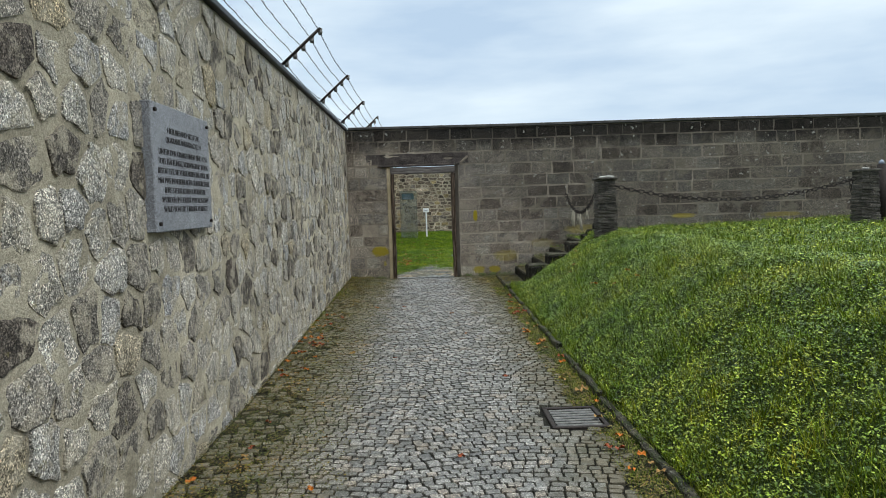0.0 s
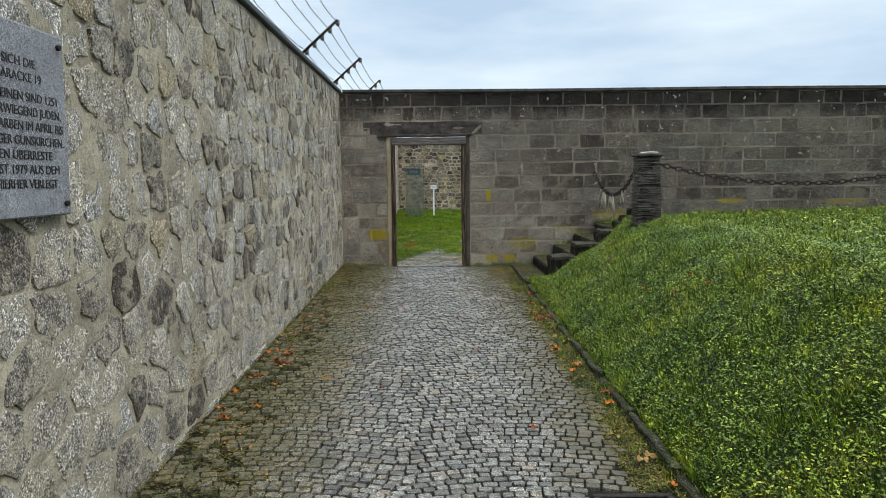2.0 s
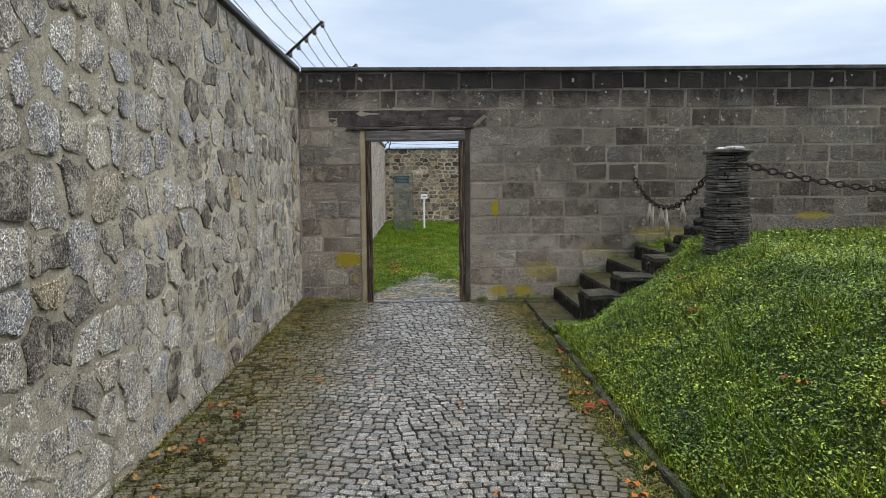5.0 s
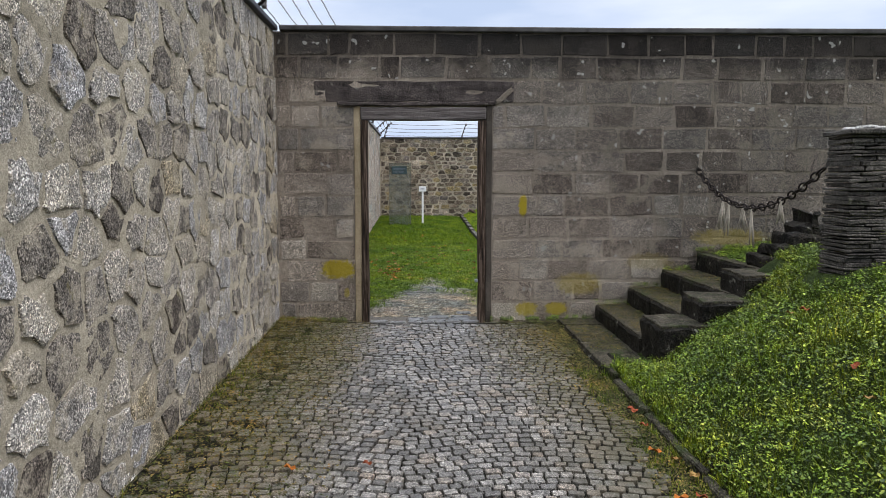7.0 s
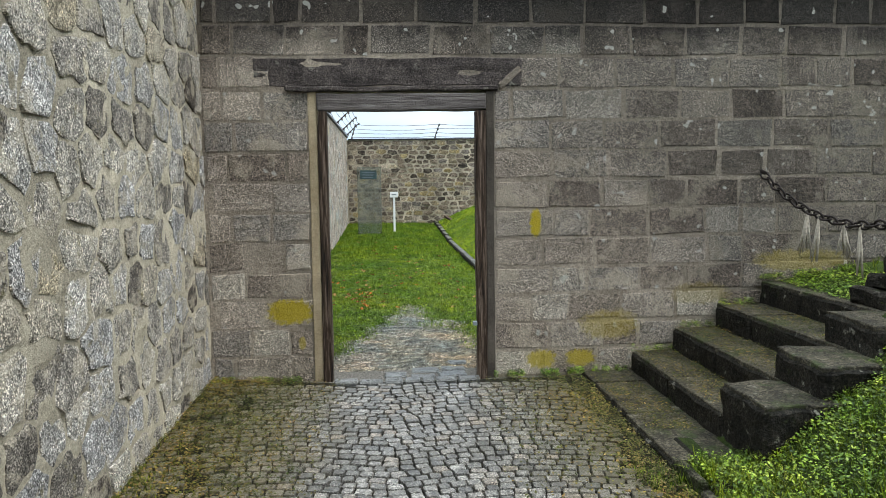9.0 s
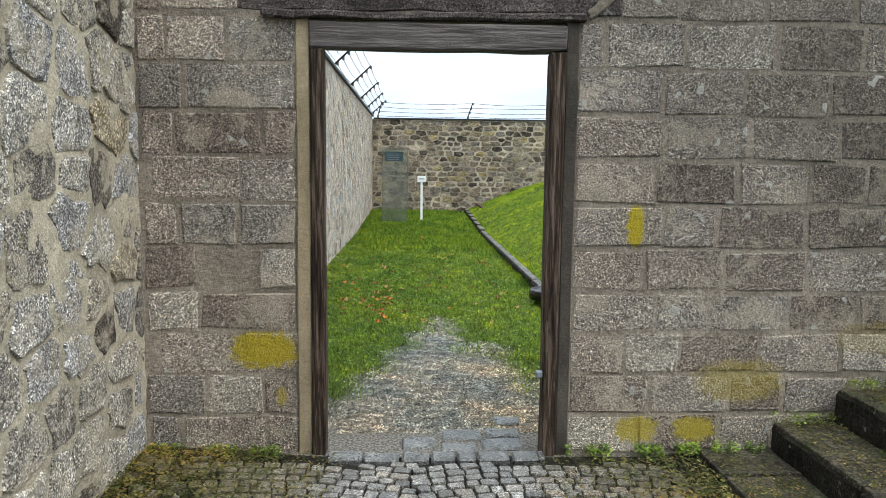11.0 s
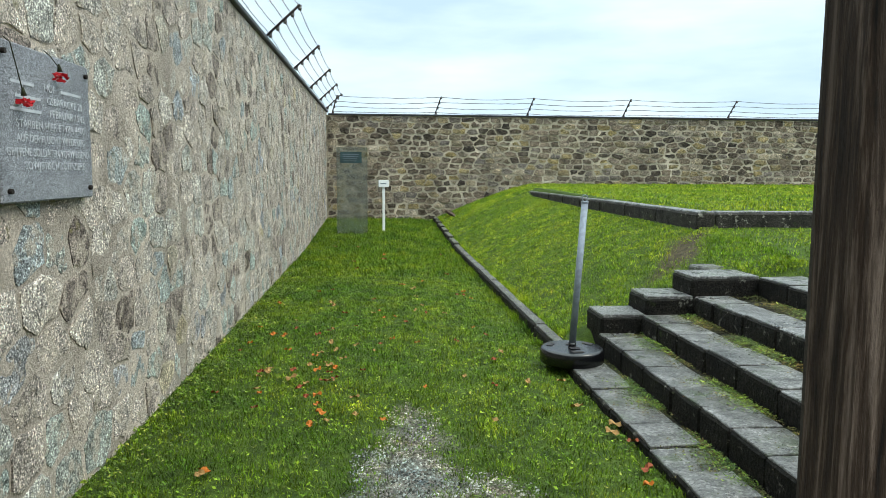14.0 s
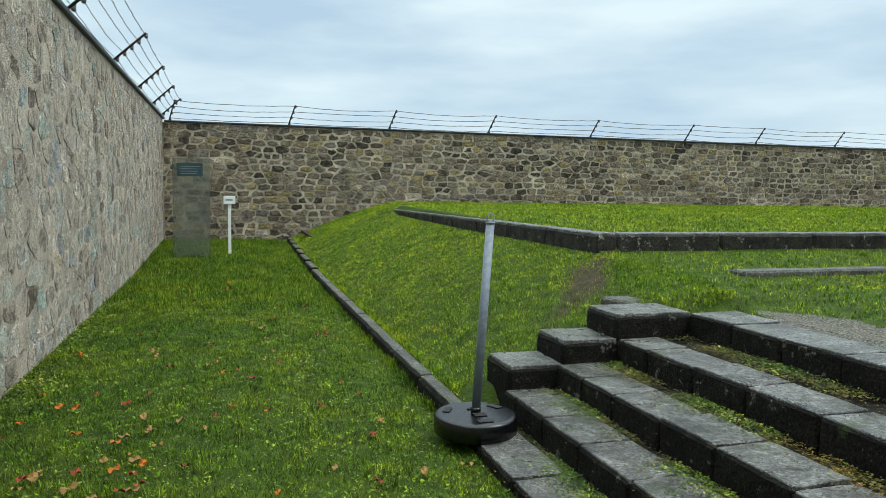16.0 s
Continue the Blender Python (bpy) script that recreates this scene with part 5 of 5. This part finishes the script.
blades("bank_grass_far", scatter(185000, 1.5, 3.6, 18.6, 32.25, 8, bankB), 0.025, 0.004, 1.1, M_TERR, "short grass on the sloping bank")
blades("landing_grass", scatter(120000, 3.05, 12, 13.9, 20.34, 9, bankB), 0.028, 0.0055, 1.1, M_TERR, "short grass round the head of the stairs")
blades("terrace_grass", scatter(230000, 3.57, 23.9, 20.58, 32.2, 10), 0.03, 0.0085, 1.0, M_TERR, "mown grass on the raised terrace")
edge = lambda x, y, r: r.random(len(x)) < np.where(x < 0, np.clip((-x - 0.45) * 1.4, 0, 1), 1.0)
leaflets("moss_litter", scatter(120000, -1.44, -0.3, -0.5, 13.6, 11, edge), 0.0085, 0.045, M_LITTER, "moss and leaf crumbs over the setts beside the wall", "litter", 0.4)
off_drain = lambda x, y, r: ~((x > 0.80) & (x < 1.25) & (np.abs(y - 5.10) < 0.27))
leaflets("kerb_litter", scatter(34000, 1.05, 1.29, -0.5, 13.4, 12, off_drain), 0.0075, 0.034, M_LITTER, "moss and litter along the kerb", "litter", 0.4)
blades("kerb_weeds", scatter(20000, 1.08, 1.31, 0.5, 12.0, 13, off_drain), 0.03, 0.0022, 0.9, M_GRASS, "thin weeds between setts and kerb")
corner = lambda x, y, r: r.random(len(x)) < np.clip((np.abs(x + 0.05) - 0.42) * 1.5, 0, 1) * np.clip((y - 10.6) / 2.2, 0, 1)
leaflets("doorway_litter", scatter(60000, -1.42, 1.27, 10.6, 13.58, 18, corner), 0.0085, 0.042, M_LITTER, "moss and leaf crumbs over the setts before the block wall", "litter", 0.4)
foot = lambda x, y, r: r.random(len(x)) < np.clip(0.6 - (x + 1.45) * 3.0 + 0.5 * np.sin(y * 2.3), 0, 1)
blades("wall_foot_weeds", scatter(9000, -1.45, -1.2, 8.0, 13.6, 14, foot), 0.035, 0.003, 0.9, M_GRASS, "weeds along the foot of the wall")


def foot_weeds(seed, spans):
    """Places along the foot of the block wall: (x0, x1, z0, z1, how many)."""
    r = np.random.default_rng(seed)
    xs_, ys_, zs_ = [], [], []
    for x0, x1, z0, z1, n in spans:
        t = r.uniform(0, 1, n)
        t = t[np.sin(t * 19 + x0 * 5) + 0.6 * np.sin(t * 47) > -0.2]
        xs_.append(x0 + (x1 - x0) * t)
        ys_.append(WY0 - 0.02 - np.abs(r.normal(0, 0.05, len(t))))
        zs_.append(z0 + (z1 - z0) * t)
    return np.concatenate(xs_), np.concatenate(ys_), np.concatenate(zs_), r


leaflets("wall_foot_leaves", foot_weeds(41, ((-1.44, -0.7, 0.15, 0.13, 1500), (0.62, 1.3, 0.13, 0.14, 1600), (1.36, 1.62, 0.15, 0.15, 500), (1.66, 1.98, 0.30, 0.30, 500), (2.0, 2.3, 0.47, 0.47, 500), (2.33, 2.64, 0.635, 0.635, 600), (2.66, 3.6, 0.81, 0.9, 2200))), 0.008, 0.05, M_CLOVER, "small weeds at the foot of the block wall")


def tread_litter(seed, rows):
    """Crumbs of leaf and moss lying on the old treads: (x, z, how many)."""
    r = np.random.default_rng(seed)
    n = sum(k for _, _, k in rows)
    x = np.concatenate([r.uniform(a + 0.03, a + 0.33, k) for a, _, k in rows])
    z = np.concatenate([np.full(k, b + 0.008) for _, b, k in rows])
    return x, r.uniform(12.3, 13.6, n), z, r


leaflets("tread_litter", tread_litter(44, ((1.285, 0.14, 2200), (1.655, 0.29, 1800), (1.985, 0.46, 1800), (2.32, 0.626, 1800))), 0.007, 0.014, M_LITTER, "moss and leaf crumbs on the old treads", "litter", 0.4)


def step_weeds(seed, rows, spread=0.085, cut=0.1):
    r = np.random.default_rng(seed)
    xs_, ys_, zs_ = [], [], []
    for x, z, n in rows:
        ys0 = r.uniform(14.2, 18.4, n)
        keep = np.sin(ys0 * 5 + x * 9) + 0.5 * np.sin(ys0 * 13) + r.normal(0, 0.35, n) > cut
        ys_.append(ys0[keep])
        xs_.append(np.full(keep.sum(), x) - np.abs(r.normal(0, spread, keep.sum())))
        zs_.append(np.full(keep.sum(), z))
    return np.concatenate(xs_), np.concatenate(ys_), np.concatenate(zs_), r


leaflets("stair_head_weeds", scatter(5000, 2.72, 3.3, 12.2, 13.6, 43), 0.010, 0.035, M_CLOVER, "low weeds on the ground at the head of the steps")
leaflets("step_dirt", step_weeds(16, ((1.68, 0.095, 12000), (2.04, 0.245, 12000), (2.47, 0.395, 14000), (3.01, 0.545, 14000)), 0.11, -0.9), 0.007, 0.02, M_LITTER, "dirt and moss crumbs at the back of the treads", "litter", 0.4)
leaflets("step_weeds", step_weeds(15, ((1.68, 0.09, 15000), (2.04, 0.24, 15000), (2.47, 0.39, 15000), (3.01, 0.54, 14000))), 0.0065, 0.035, M_CLOVER, "small green weeds in the corners of the steps")


fan = lambda x, y, r: ~fan_free(x, y, r) & (x > -0.56) | (~fan_free(x, y, r) & (y > 14.03))
px, py, pz, r = scatter(66000, -0.9, 1.1, 13.95, 17.6, 31, fan)
n = len(px)
q = 0.0065 * r.uniform(0.5, 1.5, n)
oct_ = np.array([(1, 0, 0.2), (0, 1, 0.0), (-1, 0, 0.25), (0, -1, 0.1), (0.1, 0.1, 0.75)])
ang = r.uniform(0, 6.28, n)
ca, sa = np.cos(ang)[:, None], np.sin(ang)[:, None]
ox, oy = oct_[None, :, 0] * r.uniform(0.7, 1.3, (n, 5)), oct_[None, :, 1] * r.uniform(0.5, 1.1, (n, 5))
pv = np.stack([px[:, None] + (ox * ca - oy * sa) * q[:, None], py[:, None] + (ox * sa + oy * ca) * q[:, None], pz[:, None] + oct_[None, :, 2] * q[:, None] * 1.3], 2).reshape(-1, 3)
k5 = (np.arange(n) * 5)[:, None, None]
pf = (np.array([[0, 1, 4], [1, 2, 4], [2, 3, 4], [3, 0, 4]])[None] + k5).reshape(-1, 3)
tagged(new("gravel", mesh_of("gravel", pv.tolist(), pf.tolist(), M_GRAVEL)), "loose grey and white gravel spreading from the doorway", "gravel", kind="stuff")


# ---- fallen leaves ----
def fallen_leaf(m, seed):
    r = random.Random(seed)
    n = 11
    rim = []
    for k in range(n):
        a = 2 * math.pi * k / n
        q = 0.042 * (0.62 + 0.38 * abs(math.cos(2.5 * a))) * r.uniform(0.85, 1.15)
        rim.append((q * math.cos(a), q * 0.8 * math.sin(a), 0.012 * math.sin(3 * a) + 0.006))
    me = mesh_of("fallen_leaf", [(0, 0, 0.0)] + rim, [(0, 1 + k, 1 + (k + 1) % n) for k in range(n)], m)
    return me


LEAVES = [fallen_leaf(M_AUTUMN[k % 3], k) for k in range(6)]
rng = random.Random(19)


def drop(x, y, z, scale=1.0):
    ob = new("fallen_leaf", rng.choice(LEAVES))
    ob.matrix_basis = pose(x, y, z, rng.uniform(-20, 20), rng.uniform(-20, 20), rng.uniform(0, 360)) @ Matrix.Diagonal((scale, scale, scale, 1))
    return tagged(ob, "dry russet autumn leaf lying on the ground", "leaf", "fallen leaves")


for n, x0, x1, y0, y1, dz, s in ((36, -1.42, -1.1, 6.3, 9.5, 0.04, 0.8), (10, -1.42, -1.0, 2.5, 6.3, 0.04, 0.7), (36, 1.08, 1.28, 3.3, 11.4, 0.04, 0.85), (12, -0.9, 0.9, 2.5, 12.8, 0.04, 0.7), (10, 1.6, 2.6, 6.5, 11.5, 0.06, 0.7), (56, -1.2, 1.0, 16.2, 21.5, 0.035, 0.7), (30, -1.05, -0.25, 17.0, 19.4, 0.04, 0.8), (10, 1.15, 1.34, 15.2, 18.0, 0.04, 0.9), (14, -1.0, 1.0, 21, 27, 0.05, 0.9)):
    for _ in range(n):
        x, y = rng.uniform(x0, x1), rng.uniform(y0, y1)
        drop(x, y, float(ground_z(x, y)) + dz, s * rng.uniform(0.7, 1.25))
